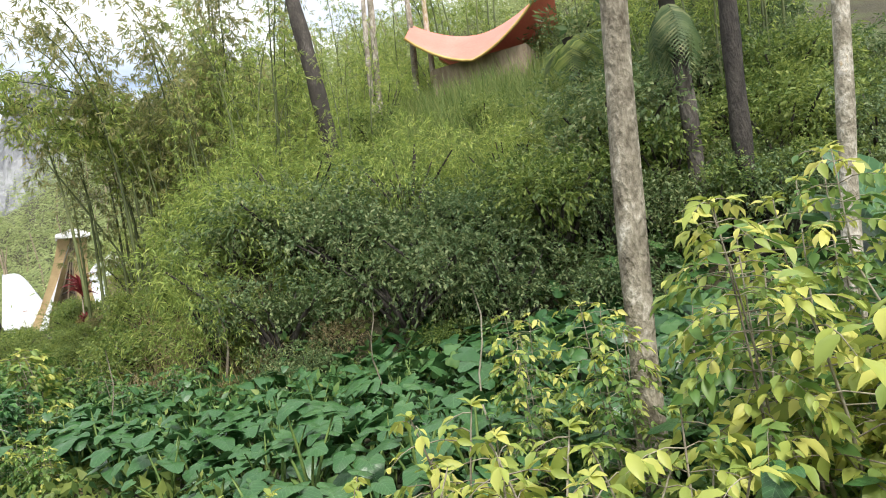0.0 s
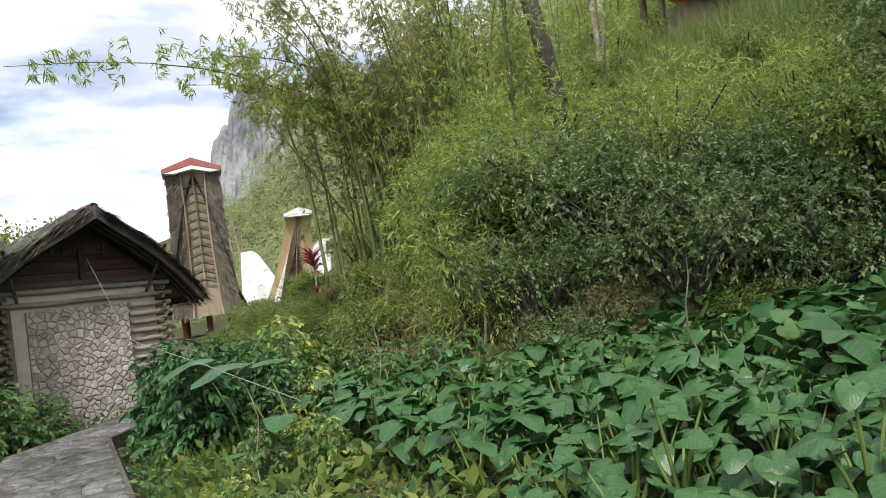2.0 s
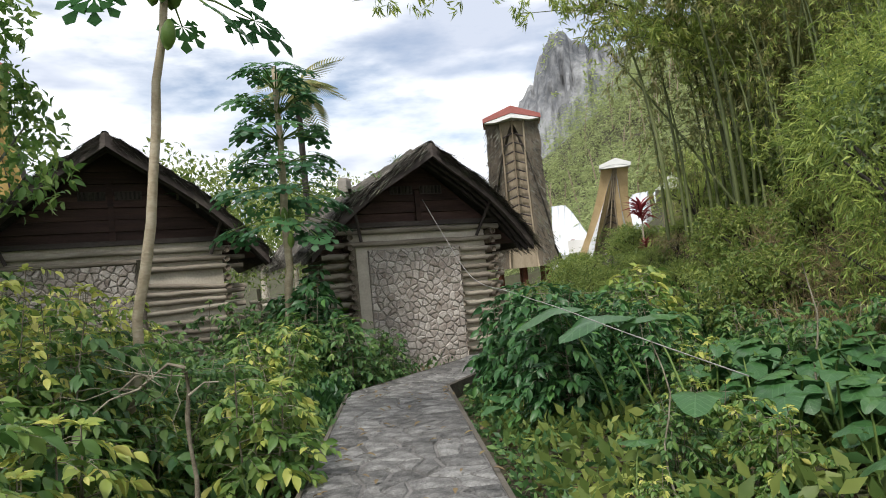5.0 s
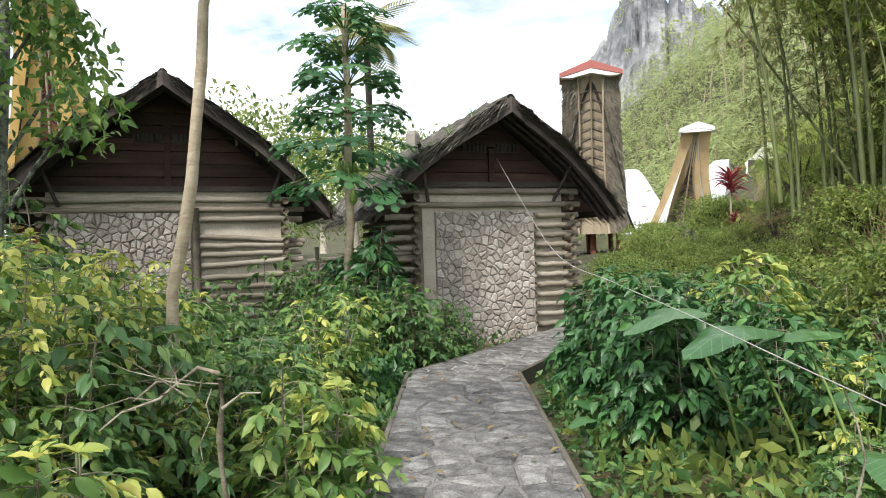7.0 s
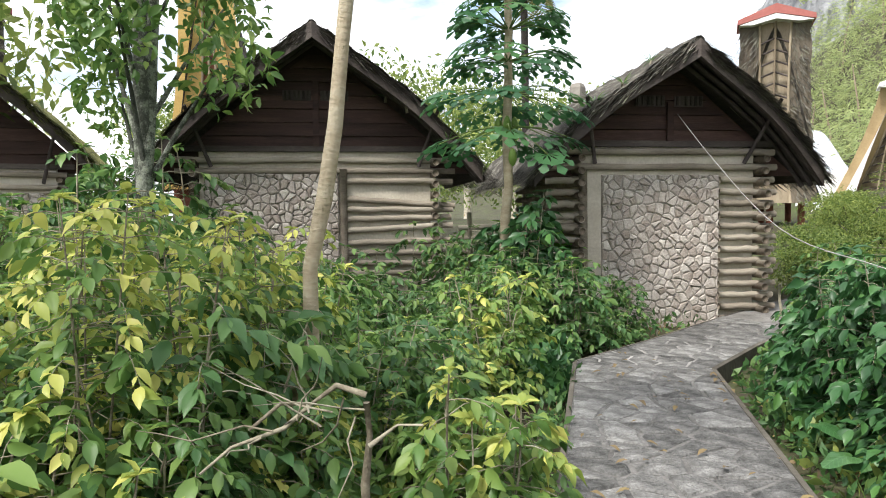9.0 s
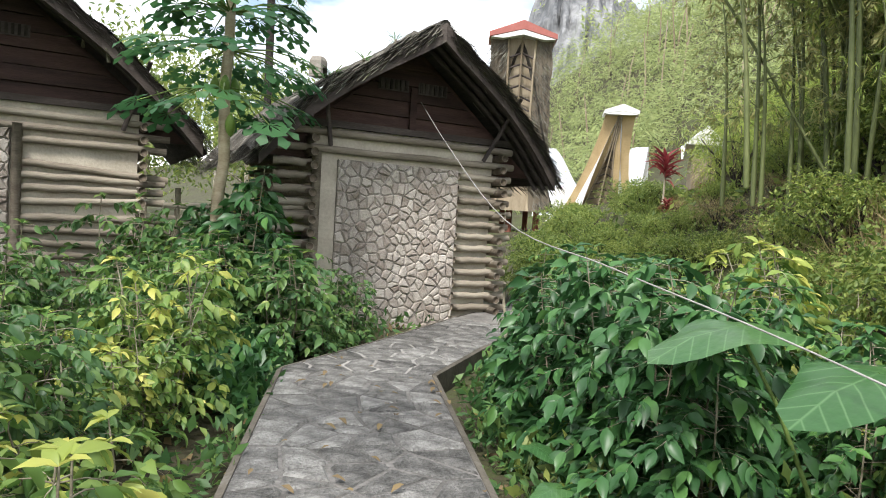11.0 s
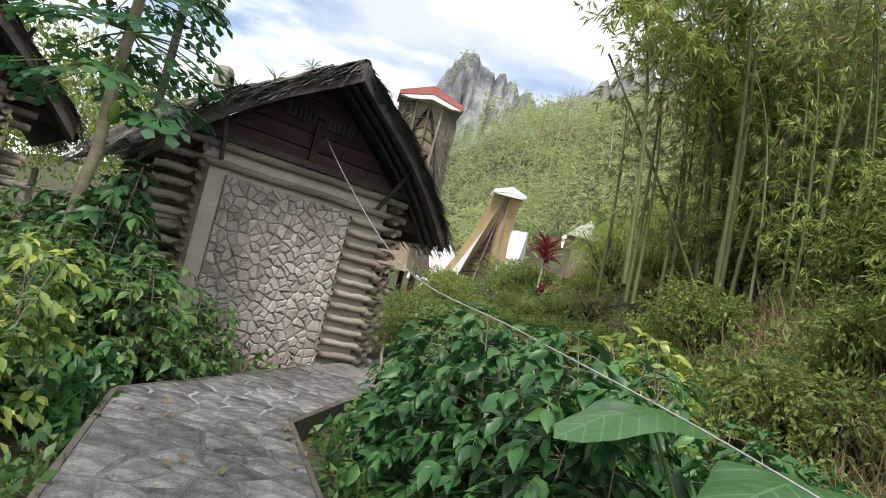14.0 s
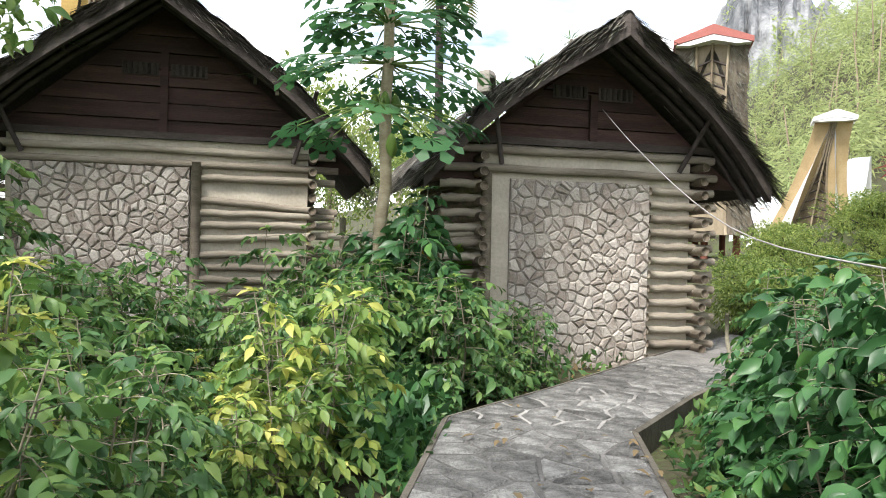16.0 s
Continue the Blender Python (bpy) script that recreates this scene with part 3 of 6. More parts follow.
def hut(m, hw, apex, eave, wall_top, he, depth, panel, post, logs, base, seed, label, moss="thatch", over=1.15, over_eave=0.55):
    """A log hut with a stone-clad front and a thatched gable roof. Local x runs along the front, y goes back, z up."""
    q = random.Random(seed)
    root = thing("log_hut", label, "hut", m, "log huts by the path")
    body = Bag()
    for box in ((-hw, hw, 0.0, 0.16), (-hw, -hw + 0.16, 0.16, depth), (hw - 0.16, hw, 0.16, depth), (-hw + 0.16, hw - 0.16, depth - 0.16, depth)):
        body = Bag()
        body.box(*box, base, wall_top)
        part("plaster_wall", body, M["plaster"], root, "cream plaster wall", smooth=False)
    # stone panel
    x0, x1, z1 = panel
    back = Bag()
    back.box(x0, x1, -0.05, -0.003, base, z1)
    clad = part("stone_panel", back, M["wallmortar"], root, "rubble stone cladding in mortar", smooth=False)
    seeds = jitter_seeds(x0, x1, base, z1, 0.158, q, 0.55)
    stand = Matrix(((1, 0, 0, 0), (0, 0, -1, -0.05), (0, 1, 0, 0), (0, 0, 0, 1)))
    for poly in cells(seeds, [(x0, base), (x1, base), (x1, z1), (x0, z1)], 0.009, 0.8):
        part("stone", stone_mesh("stone", poly, q.uniform(0.014, 0.046), q, M["wallstone"], 0.018), None, clad, m=stand)
    # post beside the panel
    pst = Bag()
    pst.tube([(post, -0.08, base), (post + 0.01, -0.085, (base + z1) / 2), (post, -0.08, z1 + 0.08)], [0.085, 0.08, 0.08], 10)
    part("post", pst, M["log"], root, "weathered round post")
    # logs on the front: (x from, x to, z, tilt)
    for i, (a, b, z, tilt) in enumerate(logs):
        part("log", log_bag(b - a, 0.062, seed * 50 + i), M["log"], root, m=pose(a, -0.055, z, 0, tilt, 0))
    # side-wall log ends at the corners
    zs = [wall_top - 0.28 - 0.215 * i for i in range(14)]
    for sx in (-1, 1):
        for i, z in enumerate(zs):
            if z < base + 0.1:
                continue
            e = Bag()
            e.tube([(sx * (hw + 0.075), -0.34 + q.uniform(-0.04, 0.06), z), (sx * (hw + 0.075), depth * 0.5, z), (sx * (hw + 0.075), depth + 0.2, z)], [0.068, 0.072, 0.07], 10)
            side_log = part("side_log", e, M["log"], root)
            cut = Bag()
            yf = min(p[1] for p in e.v[0])
            cut.tube([(sx * (hw + 0.075), yf - 0.004, z), (sx * (hw + 0.075), yf + 0.01, z)], [0.056, 0.056], 10)
            part("log_end", cut, M["log_end"], side_log, "dark weathered cut end")
    # dark boards in the gable
    z, k = wall_top, 0
    slope = (apex - eave) / he
    gable_y = 0.02
    while z < apex - 0.25:
        h = min(0.27, apex - 0.1 - z)
        wide = max(0.1, min(hw + 0.35, (apex - z - h) / slope - 0.1))
        wide0 = max(0.1, min(hw + 0.35, (apex - z) / slope - 0.1))
        bd = Bag()
        o = -0.02 if k % 2 else 0.0
        v = [(-wide0, gable_y + o - 0.03, z), (wide0, gable_y + o - 0.03, z), (wide, gable_y + o - 0.012, z + h - 0.012), (-wide, gable_y + o - 0.012, z + h - 0.012)]
        v += [(x, gable_y + 0.05, zz) for x, y, zz in v]
        bd.add(v, [(0, 1, 2, 3), (5, 4, 7, 6), (1, 5, 6, 2), (4, 0, 3, 7), (3, 2, 6, 7), (4, 5, 1, 0)])
        part("gable_board", bd, M["board"], root, smooth=False)
        z += h
        k += 1
    # added dark sheet that stops light leaking through the gaps between boards
    backing = Bag()
    v = [(-he * 0.93, 0.052, eave + 0.12), (he * 0.93, 0.052, eave + 0.12), (0, 0.052, apex + 0.05)]
    backing.add(v + [(x, 0.09, zz) for x, y, zz in v], [(0, 1, 2), (5, 4, 3), (0, 3, 4, 1), (1, 4, 5, 2), (2, 5, 3, 0)])
    part("gable_backing", backing, M["board"], root, smooth=False)
    # ventilation slots: dark blocks for the shade in the openings, over a lighter strip
    vz = wall_top + (apex - wall_top) * 0.47
    for gx in (-0.62, 0.12):
        strip = Bag()
        strip.box(gx - 0.03, gx + 0.53, -0.052, -0.04, vz - 0.02, vz + 0.18)
        part("vent_frame", strip, M["barge"], root, "lighter board behind the vent slots", smooth=False)
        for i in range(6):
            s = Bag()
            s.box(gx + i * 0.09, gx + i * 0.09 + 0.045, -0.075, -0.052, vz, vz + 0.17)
            part("vent_slot", s, M["thatch_shaded"], root, smooth=False)
    mid = Bag()
    mid.box(-0.06, 0.06, -0.10, -0.055, wall_top + 0.05, apex - 0.75)
    part("king_post", mid, M["board"], root, smooth=False)
    sill = Bag()
    sill.box(-hw - 0.35, hw + 0.35, -0.09, 0.0, wall_top - 0.05, wall_top + 0.06)
    part("sill_beam", sill, M["barge"], root, smooth=False)

    # roof: two bowed slopes that reach further forward at the ridge
    def roof_at(sgn, s, v, lift):
        yf = -(over + (over_eave - over) * s)
        y = yf + v * (depth + 0.6 - yf)
        bow = 0.24 * math.sin(math.pi * s ** 1.3)
        x = sgn * he * s
        z = apex - (apex - eave) * s + bow
        nz = noise.noise(Vector((x * 1.7 + seed, y * 1.7, 0.5))) * 0.08 + noise.noise(Vector((x * 6 + seed, y * 6, 2.5))) * 0.06
        return (x, y, z + (lift + nz if lift else 0.0))

    for sgn in (-1, 1):
        rf = Bag()
        rf.grid(lambda s, v: roof_at(sgn, s, v, 0.2), 34, 48)
        roof = part("thatch", rf, M[moss], root, "old grey thatch with moss and weeds")
        # underside sheet in the darker thatch, shade below the roof painted in
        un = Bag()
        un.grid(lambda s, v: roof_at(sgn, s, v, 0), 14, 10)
        part("roof_underside", un, M["thatch_shaded"], root)
        # ragged courses of straw along the rim and over the slope
        st = Bag()
        n = 2600
        s = np.array([q.random() for _ in range(n)])
        vv = np.array([0.0 if q.random() < 0.58 else q.random() for _ in range(n)])
        s[: n // 5] = 1.0
        vv[: n // 5] = [q.random() for _ in range(n // 5)]
        P = np.array([roof_at(sgn, a, c, 0.2 * q.random() + 0.02) for a, c in zip(s, vv)])
        D = np.array([(sgn * he + q.uniform(-0.6, 0.6), q.uniform(-1.6, 0.1) if c == 0 else q.uniform(-0.5, 0.5), -(apex - eave) * q.uniform(0.6, 1.5)) for c in vv])
        scatter(st, ([(-0.045, 0, 0), (0.045, 0, 0), (0.03, 1, 0), (-0.02, 0.9, 0)], [(0, 1, 2, 3)]), P, D, np.tile([0, 0, 1.0], (n, 1)), [q.uniform(0.12, 0.4) for _ in range(n)])
        tagged(part("straw", st, M[moss], roof), kind="stuff")
        # barge board along the front edge of the slope
        for (s0, s1) in ((0.0, 0.5), (0.5, 0.98)):
            bb = Bag()
            pts = [Vector(roof_at(sgn, s0 + (s1 - s0) * i / 4, 0, 0)) for i in range(5)]
            vs, fs = [], []
            for p in pts:
                vs += [(p.x, p.y - 0.05, p.z + 0.14), (p.x, p.y - 0.05, p.z - 0.16), (p.x, p.y + 0.02, p.z - 0.16), (p.x, p.y + 0.02, p.z + 0.14)]
            for i in range(4):
                a = i * 4
                fs += [(a + j, a + (j + 1) % 4, a + 4 + (j + 1) % 4, a + 4 + j) for j in range(4)]
            fs += [(0, 1, 2, 3), (16, 19, 18, 17)]
            bb.add(vs, fs)
            part("barge_board", bb, M["barge"], root, smooth=False)
    ridge = Bag()
    ridge.tube([(0, -over + (depth + 0.6 + over) * i / 10, apex + 0.10 + 0.03 * q.uniform(-1, 1)) for i in range(11)], [0.09] * 11, 8)
    part("ridge_roll", ridge, M[moss], root)
    for sgn in (-1, 1):
        br = Bag()
        br.tube([(sgn * (hw - 0.25), -0.1, wall_top - 0.35), (sgn * (hw + 0.1), -over_eave - 0.15, wall_top + 0.75)], [0.04, 0.035], 8)
        part("brace", br, M["barge"], root)
    # rafters under the overhang
    for i in range(3):
        for sgn in (-1, 1):
            ra = Bag()
            pts = [Vector(roof_at(sgn, s / 5, 0.02 + 0.05 * i, 0)) - Vector((0, 0, 0.06)) for s in range(6)]
            ra.tube(pts, [0.045] * 6, 6)
            part("rafter", ra, M["barge"], root)
    return root


HUT_TURN = 65.0


def along(p, u):
    return (p[0] + u * math.cos(radians(HUT_TURN)), p[1] + u * math.sin(radians(HUT_TURN)))


c2 = along((-13.45, 16.9), -0.97)
logs2 = [(-2.3, 2.05, 2.98, 0), (-2.3, 2.1, 2.70, 0)] + [(0.98, 2.05 + 0.05 * (i % 2), 2.46 - 0.215 * i, 0) for i in range(13)] + [(-2.35, -1.72, 2.46 - 0.215 * i, 0) for i in range(6)]
hut(pose(c2[0], c2[1], 0, 0, 0, HUT_TURN), 1.69, 4.62, 2.42, 3.12, 2.75, 4.2, (-1.28, 0.97, 2.56), -1.66, logs2, -0.35, 2, "log hut with rubble stone front, dark board gable and mossy thatch")
c1 = along((-17.5, 13.1), -2.3)
logs1 = [(-2.75, 2.75, 2.98, 0), (-2.75, 2.8, 2.76, 0), (0.55, 2.75, 2.55, 0), (0.5, 2.8, 2.20, 4), (0.5, 2.75, 1.98, 0), (0.5, 2.72, 1.78, -1), (0.5, 2.75, 1.55, -3), (0.5, 2.7, 1.3, -1), (0.5, 2.7, 1.1, 0), (0.5, 2.7, 0.9, 1), (0.5, 2.7, 0.68, 0), (0.5, 2.72, 0.45, -1), (0.5, 2.7, 0.22, 0)]
hut(pose(c1[0], c1[1], 0, 0, 0, HUT_TURN), 2.3, 5.3, 2.6, 3.2, 3.35, 4.8, (-2.2, 0.42, 2.72), 0.52, logs1, -0.35, 3, "wide log hut with stone panel, broken logs and dark gable")
c3 = (-22.75, 4.4)
logs3 = [(-2.5, 2.5, 2.98, 0), (-2.5, 2.5, 2.72, 0)]
hut(pose(c3[0], c3[1], -0.2, 0, 0, 78), 2.3, 5.75, 2.9, 3.15, 3.2, 4.8, (-2.2, 2.2, 2.6), 2.25, logs3, -0.3, 4, "log hut with stone front under moss-grown thatch", "moss_thatch")

# ---------------------------------------------------------------- saddle-roofed houses


def prow_house(name, m, width_top, width_low, z_low, z_top, lean, band, panel_mat, band_mat, cap_mat, label, thatch_edge=False, ladder=True, roof_mat=None, back=7.0, base=None, shear=0.0, body_mat="carved"):
    """The soaring front of a boat-roofed house: two swept bands, the panel between them, poles, rungs, a small capped gable.
    Local x across, y back, z up; the front leans out by lean metres towards its top."""
    q = random.Random(len(label))
    root = thing(name, label, "traditional house", m)
    h = z_top - z_low

    def half(t):
        return 0.5 * (width_low + (width_top - width_low) * (1 - (1 - t) ** 1.8))

    def front(t):
        return -lean * t ** 1.6

    def lay(p):
        t = max(0.0, min(1.25, (p[2] - z_low) / h))
        return (p[0] + shear * t ** 1.3, p[1], p[2])

    def shape(bag):
        bag.v = [np.array([lay(p) for p in block]) for block in bag.v]
        return bag

    for sgn in (-1, 1):
        b = Bag()
        n = 16
        vs, fs = [], []
        for i in range(n + 1):
            t = i / n
            o, inn = half(t), max(0.12, half(t) - band * (1.25 - 0.35 * t))
            y, z = front(t), z_low + h * t
            jag = 0.05 * q.uniform(-1, 1) if thatch_edge else 0.0
            vs += [(sgn * (o + jag), y, z), (sgn * inn, y - 0.03, z), (sgn * inn, y + 0.25, z), (sgn * (o + jag), y + 0.30, z)]
        for i in range(n):
            a = 4 * i
            fs += [(a + j, a + (j + 1) % 4, a + 4 + (j + 1) % 4, a + 4 + j) for j in range(4)]
        fs += [(0, 1, 2, 3), (4 * n, 4 * n + 3, 4 * n + 2, 4 * n + 1)]
        b.add(vs, fs)
        side = part("roof_band", shape(b), M[band_mat], root, smooth=False)
        if thatch_edge:
            st = Bag()
            k = 420
            T = np.array([q.random() for _ in range(k)])
            P = np.array([(sgn * (half(t) - q.random() * band), front(t) - 0.04, z_low + h * t) for t in T])
            D = np.array([(sgn * q.uniform(0.2, 1.2), q.uniform(-0.5, 0.1), -1.0) for _ in T])
            scatter(st, ([(-0.04, 0, 0), (0.04, 0, 0), (0.03, 1, 0), (-0.03, 1, 0)], [(0, 1, 2, 3)]), P, D, np.tile([0, -1.0, 0.3], (k, 1)), [q.uniform(0.15, 0.35) for _ in range(k)])
            tagged(part("straw", shape(st), M["thatch"], side), kind="stuff")
        edge = Bag()
        edge.tube([(sgn * max(0.1, half(i / 12) - band * (1.25 - 0.35 * i / 12)), front(i / 12) - 0.06, z_low + h * i / 12) for i in range(13)], [0.05] * 13, 6)
        part("edge_pole", shape(edge), M["slat"], root)
    pn = Bag()
    pn.grid(lambda a, t: ((a - 0.5) * 2 * max(0.12, half(t) - band * 0.6), front(t) + 0.12, z_low + h * t), 4, 14)
    part("gable_panel", shape(pn), M[panel_mat], root, smooth=False)
    if ladder:
        steps = 12
        for i in range(steps):
            t = 0.24 + 0.72 * i / steps
            inn = max(0.12, half(t) - band * (1.25 - 0.35 * t))
            for sgn in (-1, 1):
                r = Bag()
                r.tube([(sgn * inn, front(t) - 0.02, z_low + h * t - 0.10), (0, front(t) - 0.10, z_low + h * t + 0.08)], [0.035, 0.035], 6)
                part("rung", shape(r), M["barge"], root)
        pole = Bag()
        pole.tube([(0, front(t / 8) - 0.08, z_low + h * t / 8) for t in range(2, 9)], [0.045] * 7, 6)
        part("centre_pole", shape(pole), M["slat"], root)
    # cap: a shallow gable of sheet over a white board
    t1, y1 = z_top, front(1.0)
    w = 0.5 * width_top + 0.12
    cap = Bag()
    rise = 0.2 * width_top
    for sgn in (-1, 1):
        vs = [(0, y1 - 0.35, t1 + rise + 0.12), (sgn * w, y1 - 0.35, t1 + 0.10), (sgn * w, y1 - 0.35, t1 - 0.18 + 0.1), (0, y1 - 0.35, t1 + rise - 0.22)]
        vs += [(x, y1 + 1.1, z) for x, y, z in vs]
        cap.add(vs, [(0, 1, 2, 3), (4, 7, 6, 5), (0, 4, 5, 1), (1, 5, 6, 2), (3, 2, 6, 7), (0, 3, 7, 4)])
    part("cap_roof", shape(cap), M[cap_mat], root, smooth=False)
    wb = Bag()
    for sgn in (-1, 1):
        vs = [(0, y1 - 0.33, t1 + rise - 0.23), (sgn * w * 0.95, y1 - 0.33, t1 - 0.09), (sgn * w * 0.6, y1 - 0.33, t1 - 0.12), (0, y1 - 0.33, t1 + rise - 0.42)]
        vs += [(x, y1 + 0.3, z) for x, y, z in vs]
        wb.add(vs, [(0, 1, 2, 3), (4, 7, 6, 5), (0, 4, 5, 1), (1, 5, 6, 2), (3, 2, 6, 7), (0, 3, 7, 4)])
    part("white_board", shape(wb), M["white_paint"], root, "white painted board under the cap", smooth=False)
    # saddle roof behind the front, sagging in the middle
    for sgn in (-1, 1):
        rf = Bag()

        def at(s, v):
            sag = 4 * v * (1 - v)
            ridge = z_top - 0.2 - (0.42 * h) * sag
            y = front(1.0) + v * back
            hw = half(0.0) * (0.75 + 0.5 * sag)
            x = sgn * (0.05 + (0.5 * width_top * (1 - sag) + hw * sag) * s + 0.15 * s)
            low = z_low + h * 0.25 * (1 - sag)
            return (x, y + 0.45 * lean * s, ridge + (low - ridge) * s ** 1.3)

        rf.grid(at, 10, 24)
        part("roof_slope", shape(rf), M[roof_mat or band_mat], root)
    # house body on posts, down to the ground
    gz = base if base is not None else 0.0
    bd = Bag()
    bd.box(-0.42 * width_low, 0.42 * width_low, 0.6, back - 1.5, gz + 1.6, z_low + 0.6)
    part("house_body", bd, M[body_mat], root, smooth=False)
    for sx in (-0.36, 0.0, 0.36):
        for y in (0.8, back - 1.9):
            p = Bag()
            p.tube([(sx * width_low, y, gz - 0.3), (sx * width_low, y, gz + 1.65)], [0.14, 0.13], 8)
            part("house_post", p, M["carved"], root)
    return root


def facing(x, y, z, tx=-6.5, ty=7.5, extra=0.0):
    """A pose at (x, y, z) whose front (-y) looks towards (tx, ty)."""
    return pose(x, y, z, 0, 0, math.degrees(math.atan2(-(x - tx), y - ty)) + extra)


prow_house("thatched_boat_house", facing(-20.9, 30.5, 0.0, extra=4), 2.35, 3.1, 2.2, 8.85, 0.8, 0.72, "slat", "slat_old", "red_sheet", "tall thatched boat-roof front with red cap and bamboo poles", True, True, "thatch", 8.0, 0.8)
prow_house("tan_boat_house", facing(-22.5, 41.4, 0.0, extra=4), 1.5, 5.2, 0.9, 7.6, 1.9, 0.8, "slat", "tan", "white_paint", "boat-roof house with tan bands and ladder-like carved gable", False, True, "metal_white", 9.0, 2.2, 0.9, "white_paint")

prow_house("ochre_boat_house", facing(-34.2, 13.0, 0.0, extra=-14), 2.0, 4.2, 3.0, 11.6, 1.2, 0.95, "carved", "ochre", "red_sheet", "boat-roof house with ochre bands beside a carved gable", False, True, "thatch", 8.0, 0.0)
prow_house("old_thatched_house", facing(-32.1, 4.4, 0.0, extra=10), 2.6, 4.2, 1.8, 8.4, 0.9, 0.95, "slat", "thatch", "maroon", "weathered thatched boat-roof front with maroon cap", True, True, "thatch", 7.0, 0.0)


def boat_roof(m, length, width, sag, rise, label, name="boat_roof_house"):
    """A pale metal boat roof seen from the side: high at both ends, low in the middle, with ribs."""
    root = thing(name, label, "traditional house", m)

    def at(sgn, s, v):
        c = 2 * v - 1
        ridge = 3.4 + rise * smooth_step(0.1, 0.78, abs(c))
        low = ridge - sag * (0.75 + 0.25 * abs(c))
        return (c * length / 2 * (1 - 0.10 * s), sgn * (0.05 + s * width), ridge + (low - ridge) * s ** 0.85)

    for sgn in (-1, 1):
        b = Bag()
        b.grid(lambda s, v: at(sgn, s, v), 8, 28)
        slope = part("roof_slope", b, M["metal_white"], root, "pale blue-white metal roof sheet")
        for k in range(15):
            r = Bag()
            r.tube([Vector(at(sgn, s / 6, k / 14)) + Vector((0, 0, 0.03)) for s in range(7)], [0.025] * 7, 5)
            part("rib", r, M["metal_white"], slope)
    for sgn in (-1, 1):
        e = Bag()
        e.add([at(-1, 1, (sgn + 1) / 2), at(1, 1, (sgn + 1) / 2), at(1, 0, (sgn + 1) / 2), tuple(Vector(at(-1, 1, (sgn + 1) / 2)) + Vector((-sgn * 0.15, 0, 0))), tuple(Vector(at(1, 1, (sgn + 1) / 2)) + Vector((-sgn * 0.15, 0, 0))), tuple(Vector(at(1, 0, (sgn + 1) / 2)) + Vector((-sgn * 0.15, 0, 0)))], [(0, 1, 2), (5, 4, 3), (0, 3, 4, 1), (1, 4, 5, 2), (2, 5, 3, 0)])
        part("gable_end", e, M["white_paint"], root, smooth=False)
    b = Bag()
    b.box(-length * 0.3, length * 0.3, -width * 0.6, width * 0.6, -2.4, 1.8)
    part("house_body", b, M["slat"], root, smooth=False)
    return root


boat_roof(pose(-24.5, 44.8, 0.45, 0, 0, 4), 6.7, 1.5, 5.2, 2.6, "house under a swooping pale metal boat roof")
small = boat_roof(pose(-12.65, 27.9, 3.55, 0, 0, 118) @ Matrix.Scale(0.23, 4), 6.0, 2.4, 2.4, 2.2, "small hut with a white metal roof behind the bank", "white_roof_hut")

# red-roofed house up on the hill
rr = thing("red_roof_house", "house with a sweeping red metal boat roof on the hill", "house", pose(2.25, 23.8, 8.35, 0, 0, -24) @ Matrix.Scale(0.5, 4))


def red_at(sgn, s, v):
    c = 2 * v - 1
    return (c * 4.4 * (1 + 0.12 * (1 - s)), sgn * s * 2.6, 4.9 - 2.2 * (1 - abs(c) ** 1.8) * 0.9 - 2.4 * s ** 1.1 * (1 - 0.25 * abs(c)))


for sgn in (-1, 1):
    b = Bag()
    b.grid(lambda s, v: red_at(sgn, s, v), 8, 24)
    part("roof_slope", b, M["red_roof"], rr)
    e = Bag()
    e.tube([Vector(red_at(sgn, 1, v / 14)) - Vector((0, 0, 0.05)) for v in range(15)], [0.09] * 15, 6)
    part("eave_board", e, M["ochre"], rr)
b = Bag()
b.box(-3.2, 3.2, -1.7, 1.7, -3.5, 0.9)
part("house_wall", b, M["slat"], rr, smooth=False)

# ---------------------------------------------------------------- plants: kinds


def rand_dirs(q, n, up=0.0):
    d = q.normal(size=(n, 3))
    d[:, 2] += up
    return unit(d)


